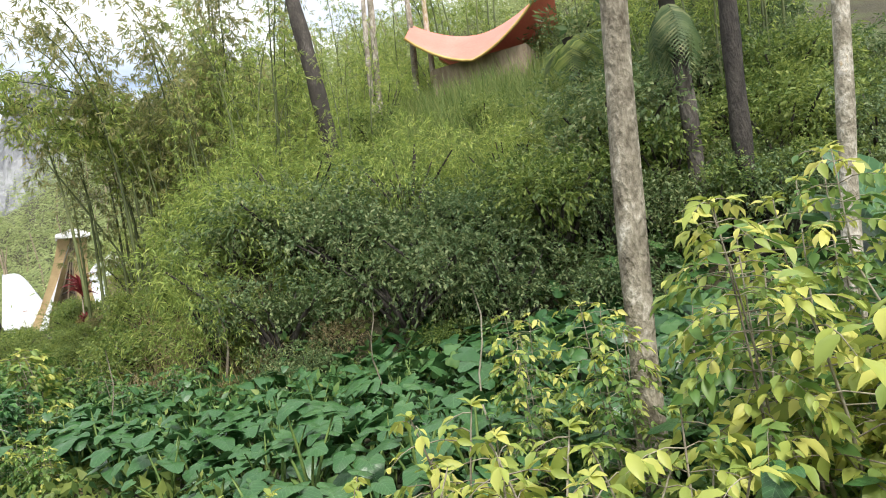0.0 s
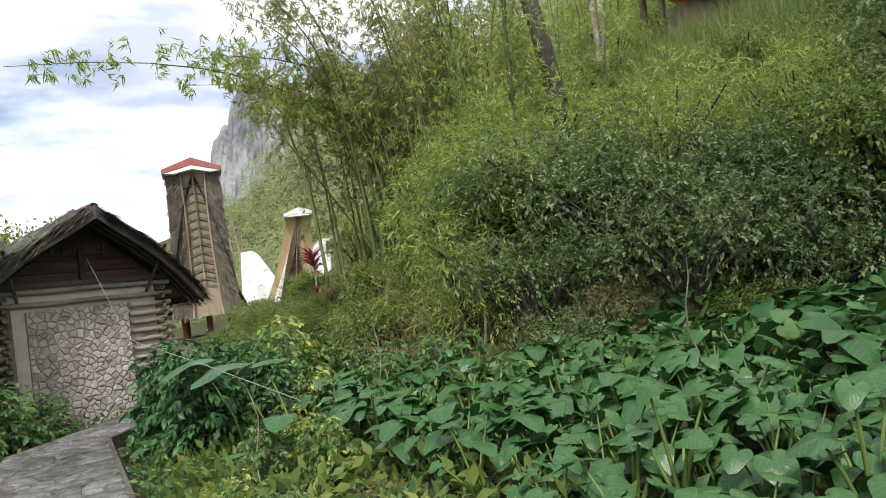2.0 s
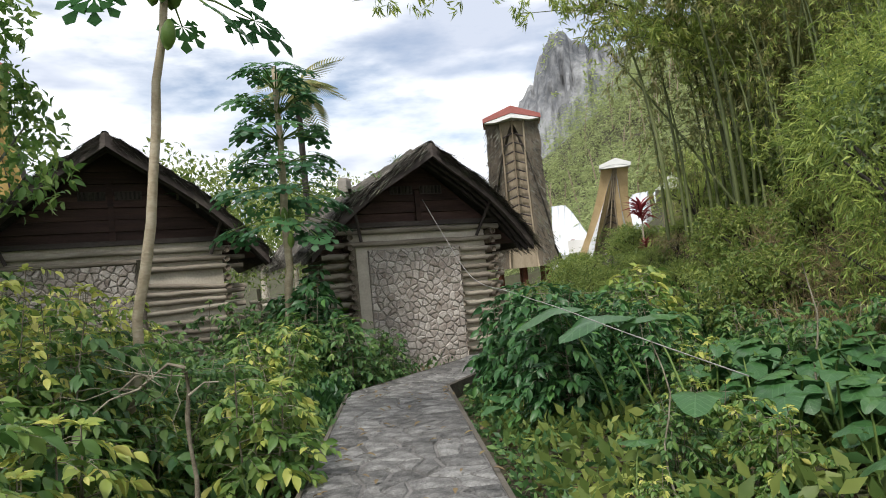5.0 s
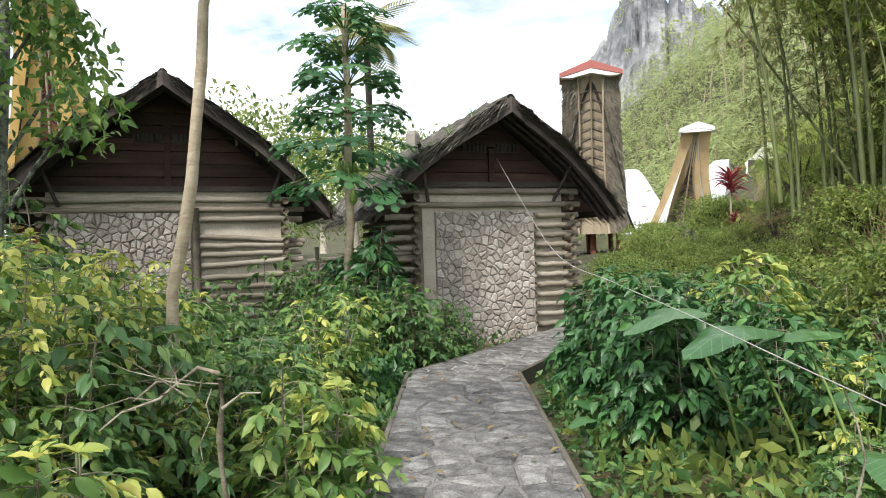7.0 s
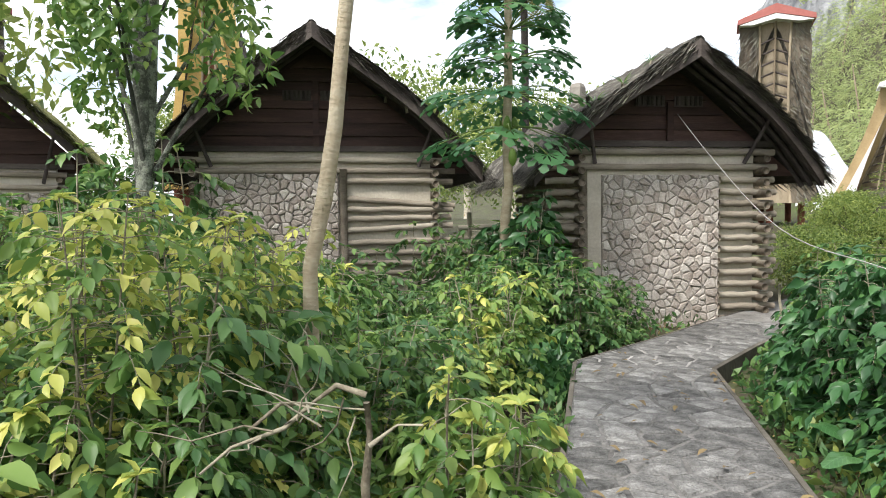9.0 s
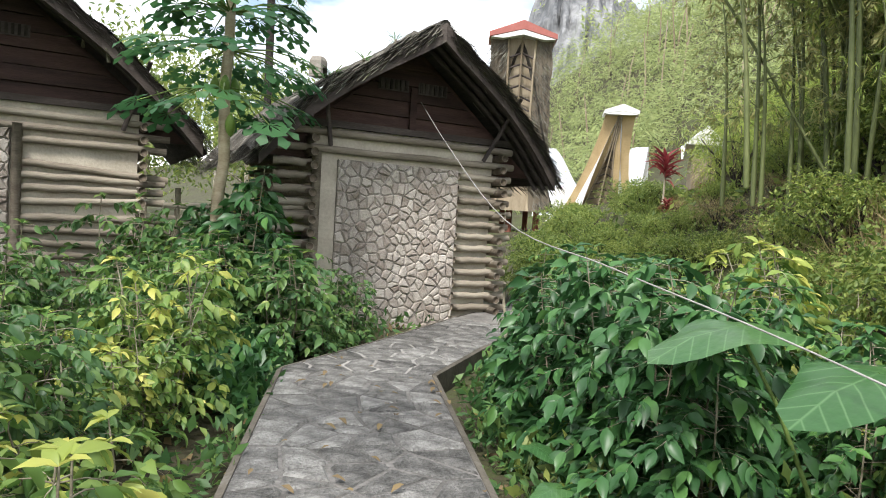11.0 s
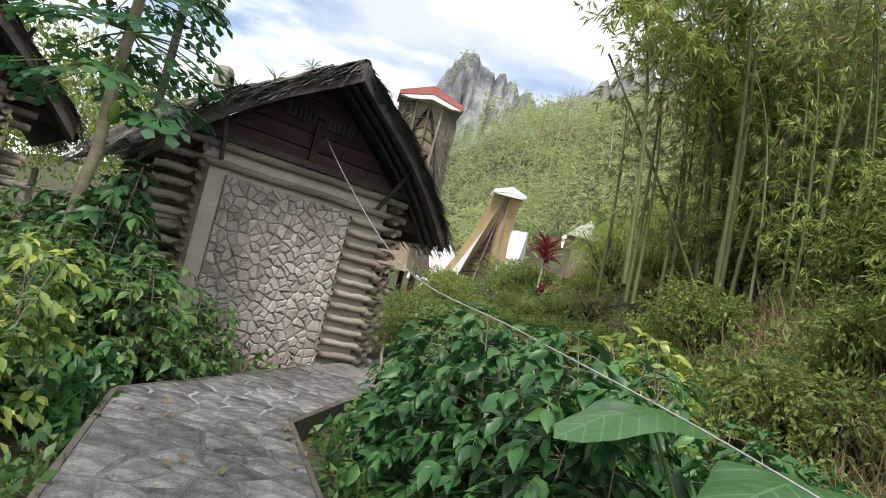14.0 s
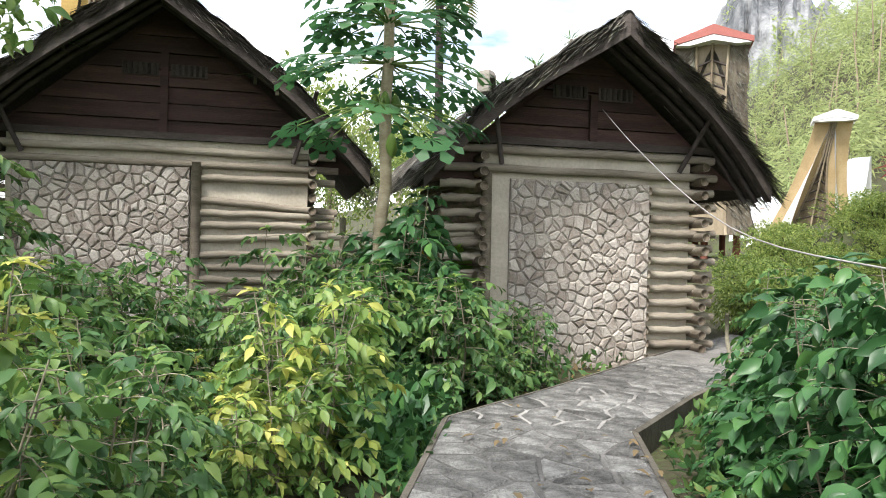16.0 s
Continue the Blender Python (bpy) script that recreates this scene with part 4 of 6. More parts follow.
def coffee_bush(label, mat, height, spread, stems, seed, leaf=0.13, name="coffee_shrub", low=0.2, droop=0.5, step=0.055, group="coffee shrubs beside the path", young=0.0, tips="coffee_yellow"):
    """Thin upright stems with tiers of opposite, drooping side twigs that carry paired leaves."""
    q = np.random.default_rng(seed)
    wood, lv = Bag(), Bag()
    P, D, N, S, Y = [], [], [], [], []
    for k in range(stems):
        a = q.uniform(0, 6.28)
        h = height * q.uniform(0.72, 1.0)
        base = np.array([math.cos(a), math.sin(a), 0]) * q.uniform(0.02, 0.12)
        tip = base * 1.0 + np.array([math.cos(a), math.sin(a), 0]) * spread * q.uniform(0.1, 0.5) + np.array([0, 0, h])
        bend = q.normal(size=3) * np.array([0.06, 0.06, 0])
        line = [base + (tip - base) * t + bend * math.sin(math.pi * t) for t in np.linspace(0, 1, 7)]
        wood.tube(line, np.linspace(0.011, 0.004, 7), 5, cap=False)
        turn = q.uniform(0, 6.28)
        z = low * height
        while z < h:
            t = z / h
            root = base + (tip - base) * t + bend * math.sin(math.pi * t)
            turn += 1.57 + q.uniform(-0.4, 0.4)
            for side in (0, math.pi):
                if q.random() < 0.12:
                    continue
                ang = turn + side + q.uniform(-0.3, 0.3)
                ln = spread * (1.0 - 0.62 * t ** 1.6) * q.uniform(0.55, 1.05)
                out = np.array([math.cos(ang), math.sin(ang), 0])
                rise = q.uniform(0.15, 0.5)
                fresh = q.random() < young * (0.5 + t)
                pts = [root + out * ln * u + np.array([0, 0, ln * (rise * u - droop * u * u)]) for u in (0, 0.33, 0.66, 1)]
                wood.tube(pts, (0.0034, 0.0029, 0.0023, 0.0012), 4, cap=False)
                m = max(2, int(ln * 0.8 / step))
                for j in range(m):
                    u = 0.32 + 0.68 * (j + 1) / m
                    p = root + out * ln * u + np.array([0, 0, ln * (rise * u - droop * u * u)])
                    across = np.array([-out[1], out[0], 0])
                    for sd in (-1, 1):
                        if q.random() < 0.13:
                            continue
                        d = out * q.uniform(0.1, 0.9) + across * sd * q.uniform(0.3, 1.0) + np.array([0, 0, q.uniform(-0.95, 0.3)])
                        if j == m - 1:
                            d = out + across * sd * 0.4 + np.array([0, 0, -0.5])
                        Y.append(fresh * (j >= m - 3))
                        P.append(p)
                        D.append(d)
                        N.append(np.array([0, 0, 1.0]) + q.normal(size=3) * 0.42)
                        S.append(leaf * q.choice((0.55, 0.8, 1.0, 1.2)) * q.uniform(0.85, 1.1))
            z += q.uniform(0.08, 0.14)
        for j in range(6):
            ang = q.uniform(0, 6.28)
            P.append(tip)
            Y.append(young > 0)
            D.append(np.array([math.cos(ang), math.sin(ang), q.uniform(-0.1, 0.9)]))
            N.append(np.array([0, 0, 1.0]) + q.normal(size=3) * 0.2)
            S.append(leaf * q.uniform(0.5, 1.1))
    P, D, N, S, Y = np.array(P), np.array(D), np.array(N), np.array(S), np.array(Y, bool)
    scatter(lv, COFFEE, P[~Y], D[~Y], N[~Y], S[~Y])
    root = thing(name, label, "shrub", None, group)
    part("branchwork", wood, M["stem"], root, "thin pale grey stems")
    part("foliage", lv, M[mat], root)
    if Y.any():
        shoots = Bag()
        scatter(shoots, COFFEE, P[Y], D[Y], N[Y], S[Y])
        part("young_leaves", shoots, M[tips], root, "yellow-green leaves at the twig ends")
    return root


_leaf = Bag()
_leaf.bulk(np.array([TARO[0]], float), TARO[1])
TARO_MESH = _leaf.mesh("leaf", M["taro"], True)


def leaf_pose(at, way, normal, size):
    """Where a leaf lies: its tip along way, its upper side towards normal."""
    y = Vector(way).normalized()
    x = y.cross(Vector(normal)).normalized()
    z = x.cross(y)
    m = Matrix((x, y, z)).transposed().to_4x4()
    m.translation = Vector(at)
    return m @ Matrix.Scale(size, 4)


def taro_plant(seed, leaves, height, size, label="taro plant with broad heart-shaped leaves", tilt=0.5, turn=None, cup=0.6):
    q = np.random.default_rng(seed)
    root = thing("taro_plant", label, "taro", None, "taro plants in the field")
    for k in range(leaves):
        a = 6.283 * k / leaves + q.uniform(-0.5, 0.5) if turn is None else turn + 2.1 * k
        out = np.array([math.cos(a), math.sin(a), 0])
        h = height * q.uniform(0.6, 1.08)
        reach = height * q.uniform(0.15, 0.5)
        st = Bag()
        pts = [out * reach * u ** 1.6 + np.array([0, 0, h * u]) for u in (0, 0.35, 0.7, 1)]
        st.tube(pts, (0.018, 0.014, 0.011, 0.007), 5, cap=False)
        part("stalk", st, M["stalk"], root)
        d = out + np.array([q.uniform(-0.4, 0.4), q.uniform(-0.4, 0.4), -tilt * q.uniform(-0.2, 2.6)])
        nrm = np.array([0, 0, 1.0]) + out * cup + q.normal(size=3) * 0.5 * cup
        part("leaf", TARO_MESH, None, root, m=leaf_pose(pts[-1], d, nrm, size * q.uniform(0.6, 1.2)))
    return root


def leafy_bush(label, mat, seed, n, size, leaf=0.09, shape=SMALL, flat=0.75, name="bush", group="bushes on the hillside", lumps=7):
    """A loose bush: several uneven lumps of leaves on forked stems."""
    q = np.random.default_rng(seed)
    wood, lv = Bag(), Bag()
    P, D = [], []
    for k in range(lumps):
        c = np.array([q.uniform(-0.6, 0.6), q.uniform(-0.6, 0.6), q.uniform(0.25, 0.95) * flat]) * size
        r = size * q.uniform(0.3, 0.62) * (7 / lumps) ** 0.4
        wood.tube([(0, 0, -0.1), c * np.array([0.5, 0.5, 0.6]), c], (0.03 * size, 0.02 * size, 0.008 * size), 5, cap=False)
        m = n // (lumps * 5)
        d = rand_dirs(q, m, 0.35)
        rad = r * q.uniform(0.3, 1.15, size=(m, 1)) ** 0.6
        sprig = unit(d + rand_dirs(q, m) * 0.7 + np.array([0, 0, -0.2]))
        along_it = np.tile(np.array([[0.0], [0.5], [0.9], [1.3], [1.7]]), (m, 1)) * leaf
        P.append(np.repeat(c + d * rad * np.array([1, 1, flat]), 5, axis=0) + np.repeat(sprig, 5, axis=0) * along_it)
        D.append(unit(np.repeat(sprig, 5, axis=0) + rand_dirs(q, m * 5) * 0.75 + np.array([0, 0, -0.25])))
    P, D = np.concatenate(P), np.concatenate(D)
    scatter(lv, shape, P, D, unit(np.array([[0, 0, 1.0]]) + q.normal(size=P.shape) * 0.4), leaf * q.uniform(0.6, 1.4, len(P)))
    root = thing(name, label, "bush", None, group)
    part("branchwork", wood, M["bark_dark"], root)
    part("foliage", lv, M[mat], root)
    return root


def bamboo_clump(label, mat, seed, culms, height, lean, n_leaf, leaf=0.22, spread=1.0, name="bamboo_clump", thick=0.05, bare=0.3, sag=0.20):
    """Arching, tapering culms with nodes, side branches and sprays of narrow hanging leaves."""
    q = np.random.default_rng(seed)
    root = thing(name, label, "bamboo", None, "bamboo on the hillside")
    lv, P, D = Bag(), [], []
    for k in range(culms):
        a = q.uniform(0, 6.28)
        base = np.array([math.cos(a), math.sin(a), 0]) * spread * q.uniform(0.15, 1.0)
        h = height * q.uniform(0.6, 1.05)
        way = np.array([math.cos(a) * 0.3, math.sin(a) * 0.3, 0]) + np.array(lean)
        arch = q.uniform(0.6, 1.2)

        def at(t):
            return base + way * h * (0.12 * t + 0.42 * arch * t ** 2.6) + np.array([0, 0, h * (t - sag * arch * t ** 3.2)])

        c = Bag()
        ts = np.linspace(0, 1, 15)
        c.tube([at(t) for t in ts], [thick * (1 - 0.85 * t) * (1.12 if i % 2 else 0.94) for i, t in enumerate(ts)], 6, cap=False)
        for t in np.linspace(bare, 0.98, 12):
            o = at(t)
            ang = q.uniform(0, 6.28)
            ln = (0.35 + 0.8 * (1 - t)) * q.uniform(0.5, 1.2) * height / 7
            d = np.array([math.cos(ang), math.sin(ang), q.uniform(0.1, 0.7)])
            end = o + d * ln + np.array([0, 0, -0.25 * ln])
            c.tube([o, o + d * ln * 0.5, end], (0.010, 0.007, 0.003), 4, cap=False)
            m = max(2, n_leaf // (culms * 12 * 6))
            u = q.uniform(0.2, 1.1, size=(m, 1))
            fan = o + d * ln * u + np.array([0, 0, -0.25]) * ln * u * u + q.normal(size=(m, 3)) * 0.15 * height / 7 * np.array([1, 1, 1.3])
            way_out = unit(np.array([[d[0] * 0.5, d[1] * 0.5, -0.75]]) + q.normal(size=(m, 3)) * 0.4)
            P.append(np.repeat(fan, 6, axis=0) + q.normal(size=(m * 6, 3)) * 0.025)
            D.append(unit(np.repeat(way_out, 6, axis=0) + q.normal(size=(m * 6, 3)) * 0.45))
        part("culm", c, M["culm"], root)
    P, D = np.concatenate(P), np.concatenate(D)
    scatter(lv, NARROW, P, D, rand_dirs(q, len(P), 0.5), leaf * q.uniform(0.6, 1.3, len(P)))
    part("foliage", lv, M[mat], root)
    return root


def papaya_leaf_shape():
    """A leaf of seven deep, toothed lobes round the stalk's end."""
    v, f = [(0, 0, 0)], []
    for k in range(7):
        a = (k - 3) * 0.72
        r = 1.0 - 0.10 * abs(k - 3)
        s, c = math.sin(a), math.cos(a)
        base = len(v)
        for w, y, z in ((-0.05, 0.25, 0), (0.05, 0.25, 0), (0.27, 0.60, -0.05), (0.06, 0.60, -0.06), (0.2, 0.88, -0.14), (0, 1.0, -0.24), (-0.2, 0.88, -0.14), (-0.06, 0.60, -0.06), (-0.27, 0.60, -0.05)):
            x, yy = w * r, y * r
            v.append((x * c + yy * s, yy * c - x * s, z * r))
        b = base
        f += [(0, b + 1, b), (b, b + 1, b + 2, b + 8), (b + 8, b + 2, b + 3, b + 7), (b + 7, b + 3, b + 4, b + 6), (b + 6, b + 4, b + 5)]
    return v, f


PAPAYA = papaya_leaf_shape()


def papaya_tree(label, m, height, radius, leaves, seed, low=0.55, size=0.42, fruit=0, stalk=0.75, lean=0.15):
    q = np.random.default_rng(seed)
    root = thing("papaya_tree", label, "tree", m)
    tr = Bag()
    n = 14
    line = [np.array([lean * math.sin(2.2 * t) + 0.02 * q.normal(), 0.4 * lean * t + 0.02 * q.normal(), height * t - 0.3 * (t == 0)]) for t in np.linspace(0, 1, n)]
    tr.tube(line, [radius * (1.12 - 0.5 * t) * q.uniform(0.94, 1.06) for t in np.linspace(0, 1, n)], 10, cap=False)
    part("trunk", tr, M["bark_pale"], root, "pale ringed trunk")
    sk, lv = Bag(), Bag()
    P, D, N = [], [], []
    for k in range(leaves):
        t = low + (1 - low) * (k + 0.5) / leaves
        a = k * 2.4 + q.uniform(-0.3, 0.3)
        o = line[min(n - 1, int(t * (n - 1)))]
        el = -0.25 + 1.1 * ((t - low) / (1 - low)) + q.uniform(-0.15, 0.15)
        ln = stalk * q.uniform(0.75, 1.15) * (1 - 0.35 * ((t - low) / (1 - low)) ** 2)
        d = np.array([math.cos(a) * math.cos(el), math.sin(a) * math.cos(el), math.sin(el)])
        e = o + d * ln + np.array([0, 0, -0.12 * ln])
        sk.tube([o, o + d * ln * 0.55, e], (0.014, 0.011, 0.007), 5, cap=False)
        P.append(e)
        D.append(np.array([math.cos(a), math.sin(a), -0.45 + 0.3 * math.sin(el)]))
        N.append(np.array([0, 0, 1.0]) + d * 0.2 + q.normal(size=3) * 0.15)
    scatter(lv, PAPAYA, np.array(P), np.array(D), np.array(N), size * q.uniform(0.75, 1.15, len(P)))
    part("stalk_crown", sk, M["stalk"], root)
    part("foliage", lv, M["papaya"], root)
    for k in range(fruit):
        fb = Bag()
        a, t = k * 1.9, low - 0.05 + 0.02 * k
        o = line[min(n - 1, int(min(0.98, t) * (n - 1)))] + np.array([math.cos(a), math.sin(a), 0]) * (radius + 0.05)
        fb.tube([o + np.array([0, 0, z]) for z in (0.13, 0.10, 0.03, -0.05, -0.12, -0.16)], (0.01, 0.04, 0.065, 0.07, 0.045, 0.008), 10)
        part("fruit", fb, M["fruit"], root, "green papaya fruit")
    return root


def trunk_tree(name, label, m, height, r0, r1, mat, bend, seed, limbs=(), crown=None):
    """A tapered, uneven trunk with limbs; crown: (leaf material, number, radius, leaf size, height of its middle)."""
    q = np.random.default_rng(seed)
    root = thing(name, label, "tree", m)
    tr = Bag()
    n = 18

    def at(t):
        return np.array([bend[0] * t + 0.03 * math.sin(7 * t + seed), bend[1] * t + 0.03 * math.cos(6 * t), height * t - (0.4 if t == 0 else 0)])

    tr.tube([at(t) for t in np.linspace(0, 1, n)], [(r0 + (r1 - r0) * t) * q.uniform(0.92, 1.08) for t in np.linspace(0, 1, n)], 12, cap=True)
    part("trunk", tr, M[mat], root)
    ends = []
    for t, az, ln, up in limbs:
        l = Bag()
        o = at(t)
        d = np.array([math.cos(radians(az)), math.sin(radians(az)), up])
        pts = [o, o + d * ln * 0.5 + np.array([0, 0, 0.06 * ln]), o + d * ln]
        r = (r0 + (r1 - r0) * t) * 0.4
        l.tube(pts, (r, r * 0.7, r * 0.35), 7)
        part("limb", l, M[mat], root)
        ends.append(pts[-1])
    if crown:
        cm, cn, cr, cl, ch = crown
        lv = Bag()
        cs = np.array(ends + [at(1.0)])
        own = cs[q.integers(0, len(cs), cn)] + np.array([0, 0, ch])
        P = own + rand_dirs(q, cn) * cr * q.uniform(0.2, 1.0, (cn, 1)) ** 0.6
        scatter(lv, COFFEE if cn < 1300 else SMALL, P, rand_dirs(q, cn, -0.4), rand_dirs(q, cn, 1.2), cl * q.uniform(0.6, 1.3, cn))
        part("crown", lv, M[cm], root)
    return root


def frond_shape():
    v, f = [], []
    for i in range(22):
        t = (i + 1) / 22
        z = 0.35 * t - 0.75 * t * t
        ln = 0.30 * math.sin(math.pi * min(1, 0.15 + 0.85 * t)) + 0.03
        for sgn in (-1, 1):
            b = len(v)
            v += [(0, t, z), (0, t + 0.025, z), (sgn * ln, t + 0.16, z - 0.5 * ln), (sgn * ln * 0.5, t + 0.075, z - 0.10 * ln)]
            f += [(b, b + 1, b + 3), (b + 1, b + 2, b + 3), (b, b + 3, b + 2)]
    return v, f


FROND = frond_shape()


def palm(label, m, height, fronds, size, seed, mat, rad=0.14, lift=(-0.7, 0.9)):
    q = np.random.default_rng(seed)
    root = thing("palm_tree", label, "palm", m)
    tr = Bag()
    tr.tube([(0.1 * math.sin(t * 3), 0, height * t - 0.3 * (t == 0)) for t in np.linspace(0, 1, 10)], [rad * q.uniform(0.9, 1.1) for _ in range(10)], 9)
    part("trunk", tr, M["bark_dark"], root)
    for k in range(fronds):
        a = k * 2.4
        lf = Bag()
        up = q.uniform(*lift)
        scatter(lf, FROND, np.array([[0.1 * math.sin(3), 0, height - 0.05]]), np.array([[math.cos(a), math.sin(a), up]]), np.array([[0.0, 0, 1.0]]), [size * q.uniform(0.8, 1.15)])
        part("frond", lf, M[mat], root)
    return root


def put(kinds, spots, q, smin=0.85, smax=1.15, sink=0.03):
    """Copies of the kinds at spots (x, y[, scale]) on the ground, each turned and sized a little differently."""
    for i, s in enumerate(spots):
        k = kinds[i % len(kinds)]
        sc = q.uniform(smin, smax) * (s[2] if len(s) > 2 else 1.0)
        m = pose(s[0], s[1], ground_z(s[0], s[1]) - sink, 0, 0, q.uniform(0, 360)) @ Matrix.Scale(sc, 4)
        if k["used"]:
            copy_thing(k["ob"], m)
        else:
            k["ob"].matrix_basis, k["used"] = m, True


def kind_of(ob):
    return {"ob": ob, "used": False}


# ---------------------------------------------------------------- plants: places
rq = random.Random(5)

# taro field between the path and the bank
taros = [kind_of(taro_plant(100 + i, 5 + i % 3, 0.48 + 0.10 * (i % 4), 0.20 + 0.04 * (i % 3), tilt=0.36, cup=0.45)) for i in range(6)]
spots = []
for i in range(5200):
    x, y = rq.uniform(-8.2, 6.0), rq.uniform(4.0, 14.0)
    s = off_path(x, y)
    foot = min(y - 12.6, 0.794 * (x + 4.0) + 0.607 * (y - 13.0))
    if s < 3.0 or foot > 0.5 or (x < -5.8 and s < 4.0):
        continue
    if all((x - a) ** 2 + (y - b) ** 2 > 0.27 ** 2 for a, b in spots):
        spots.append((x, y))
spots.sort(key=lambda p: off_path(*p) + 0.3 * abs(p[0] + 2))
put(taros, spots[:290], rq, 0.75, 1.2)
tb, tq = Bag(), np.random.default_rng(150)
far_spots = [p for p in spots[290:900] for _ in range(4)]
tp = np.array([(x + tq.uniform(-0.3, 0.3), y + tq.uniform(-0.3, 0.3), ground_z(x, y) + tq.uniform(0.35, 0.75)) for x, y in far_spots])
ta = tq.uniform(0, 6.28, len(tp))
scatter(tb, TARO, tp, np.stack([np.cos(ta), np.sin(ta), tq.uniform(-0.9, 0.0, len(tp))], 1), unit(np.array([[0, 0, 1.0]]) + tq.normal(size=tp.shape) * 0.3), tq.uniform(0.18, 0.38, len(tp)))
solid("far_taro", tb, M["taro_far"], "taro leaves at the far edge of the field", "taro", kind="stuff")

# the large-leaved taro beside the dark coffee
big = taro_plant(140, 1, 1.35, 0.86, "giant taro with very large blue-green leaves", 0.10, 3.7, 0.12)
big.matrix_basis = pose(-6.42, 10.75, ground_z(-6.4, 10.75) + 0.12, 0, 0, 0)
for x, y, a, sc in ((-5.85, 10.6, 12, 1.03), (-5.4, 10.35, -50, 1.0), (-5.0, 9.6, 60, 0.6), (-5.2, 8.6, 250, 0.45), (-7.6, 10.5, 20, 0.36), (-8.3, 11.0, 120, 0.36)):
    copy_thing(big, pose(x, y, ground_z(x, y), 0, 0, a) @ Matrix.Scale(sc, 4))

# coffee: dark, broad-leaved by the bend
dark = [kind_of(coffee_bush("dense coffee shrub with glossy dark green leaves", "coffee_dark", 2.0, 0.75, 6, 200 + i, 0.165, low=0.08, step=0.056)) for i in range(3)]
put(dark, [(-7.75, 11.55), (-8.5, 12.1), (-7.1, 11.1, 0.9), (-9.3, 12.75, 0.82), (-8.3, 13.0), (-7.3, 12.2, 0.95), (-9.6, 13.9, 0.85), (-6.4, 11.6, 0.8)], rq, 0.9, 1.0)

# coffee: mid green, left of the path and in front of the huts
mid = [kind_of(coffee_bush("coffee shrub with mixed green and yellowing leaves", "coffee_mid", 1.4, 0.66, 6, 220 + i, 0.108, step=0.038, young=0.15, tips="coffee_lime")) for i in range(4)]
yel = [kind_of(coffee_bush("sparse coffee shrub with green leaves and yellow tips", "coffee_lime", 1.3, 0.64, 6, 240 + i, 0.118, step=0.039, young=0.3)) for i in range(4)]
tall = [kind_of(coffee_bush("tall slender coffee shrub with yellow leaves", "coffee_lime", 2.5, 0.74, 4, 260 + i, 0.112, low=0.15, step=0.055, young=0.6)) for i in range(2)]
gold = [kind_of(coffee_bush("young coffee shrub with mostly yellow leaves", "coffee_yellow", 1.2, 0.62, 5, 280 + i, 0.1, step=0.045)) for i in range(2)]
left_mid, left_yel = [], []
for i in range(900):
    u = rq.uniform(-1.0, 12.3)
    s = rq.uniform(-7.5, -1.75 if u > 8.6 else -2.25)
    x, y = 0.625 - u + s / 1.414, 0.625 + u + s / 1.414
    if y > 12.6 or x < -16.5 or y < -3:
        continue
    if all((x - a[0]) ** 2 + (y - a[1]) ** 2 > 0.62 ** 2 for a in left_mid + left_yel):
        far = -s - 1.5
        hgt = min(1.12, 0.86 + 0.08 * far) if u > 8.3 else 0.98 + 0.07 * far
        (left_yel if rq.random() < 0.6 and u < 11.2 else left_mid).append((x, y, hgt))
put(mid, left_mid, rq, 0.85, 1.1)
put(yel, left_yel, rq, 0.85, 1.1)
put(yel, [(0.625 - u - 1.62, 0.625 + u - 1.62, 0.74 * h) for u, h in ((3.4, 1.0), (4.2, 1.05), (5.0, 1.15), (5.7, 1.15), (6.3, 1.2), (6.9, 1.0), (7.5, 0.95), (8.1, 0.85), (8.7, 0.8))], rq, 0.9, 1.05)
put(yel, [(-8.45, 7.75, 1.0), (-8.9, 8.25, 0.95)], rq, 0.95, 1.0)
put(tall, [(-9.2, 6.5, 0.95), (-8.8, 5.8, 0.95), (-10.4, 7.5, 1.0), (-9.7, 6.9, 1.05), (-10.2, 6.2, 1.1), (-9.9, 6.1, 1.1), (-9.3, 5.4, 0.95), (-10.9, 6.9, 0.9), (-8.6, 4.2, 0.8), (-11.6, 5.2, 0.9), (-7.4, 3.0, 0.75)], rq, 0.9, 1.0)
put(mid, [(-12.9, 12.7, 1.15), (-13.4, 13.3, 1.1), (-13.0, 13.9, 0.75), (-14.2, 13.4, 1.1), (-13.9, 12.3, 1.15), (-14.9, 12.9, 1.1), (-15.3, 12.0, 1.15), (-16.2, 12.6, 1.1), (-12.6, 13.1, 0.6)], rq, 0.9, 1.05)

# coffee right of the path: yellow shoots at the edge, tall ones near the start
put(gold, [(-0.1, 4.6, 0.9), (0.55, 4.4, 0.95), (1.05, 4.4, 1.0), (-0.85, 5.05, 0.85), (-1.6, 5.3, 0.8), (0.2, 5.1, 1.1), (1.5, 3.5, 0.9), (1.8, 4.6, 1.25), (2.5, 4.9, 1.5), (-2.3, 6.3, 0.5)], rq, 0.9, 1.1)
put(yel, [(-1.55, 5.4, 0.62), (-3.5, 7.3, 0.42), (-5.0, 8.5, 0.45), (-4.5, 9.3, 0.45), (-5.4, 10.6, 0.62), (-5.9, 11.6, 0.7), (-6.6, 12.9, 0.8), (-7.5, 13.9, 0.9), (-8.5, 14.9, 0.9), (-9.6, 15.9, 0.95)], rq, 0.9, 1.1)
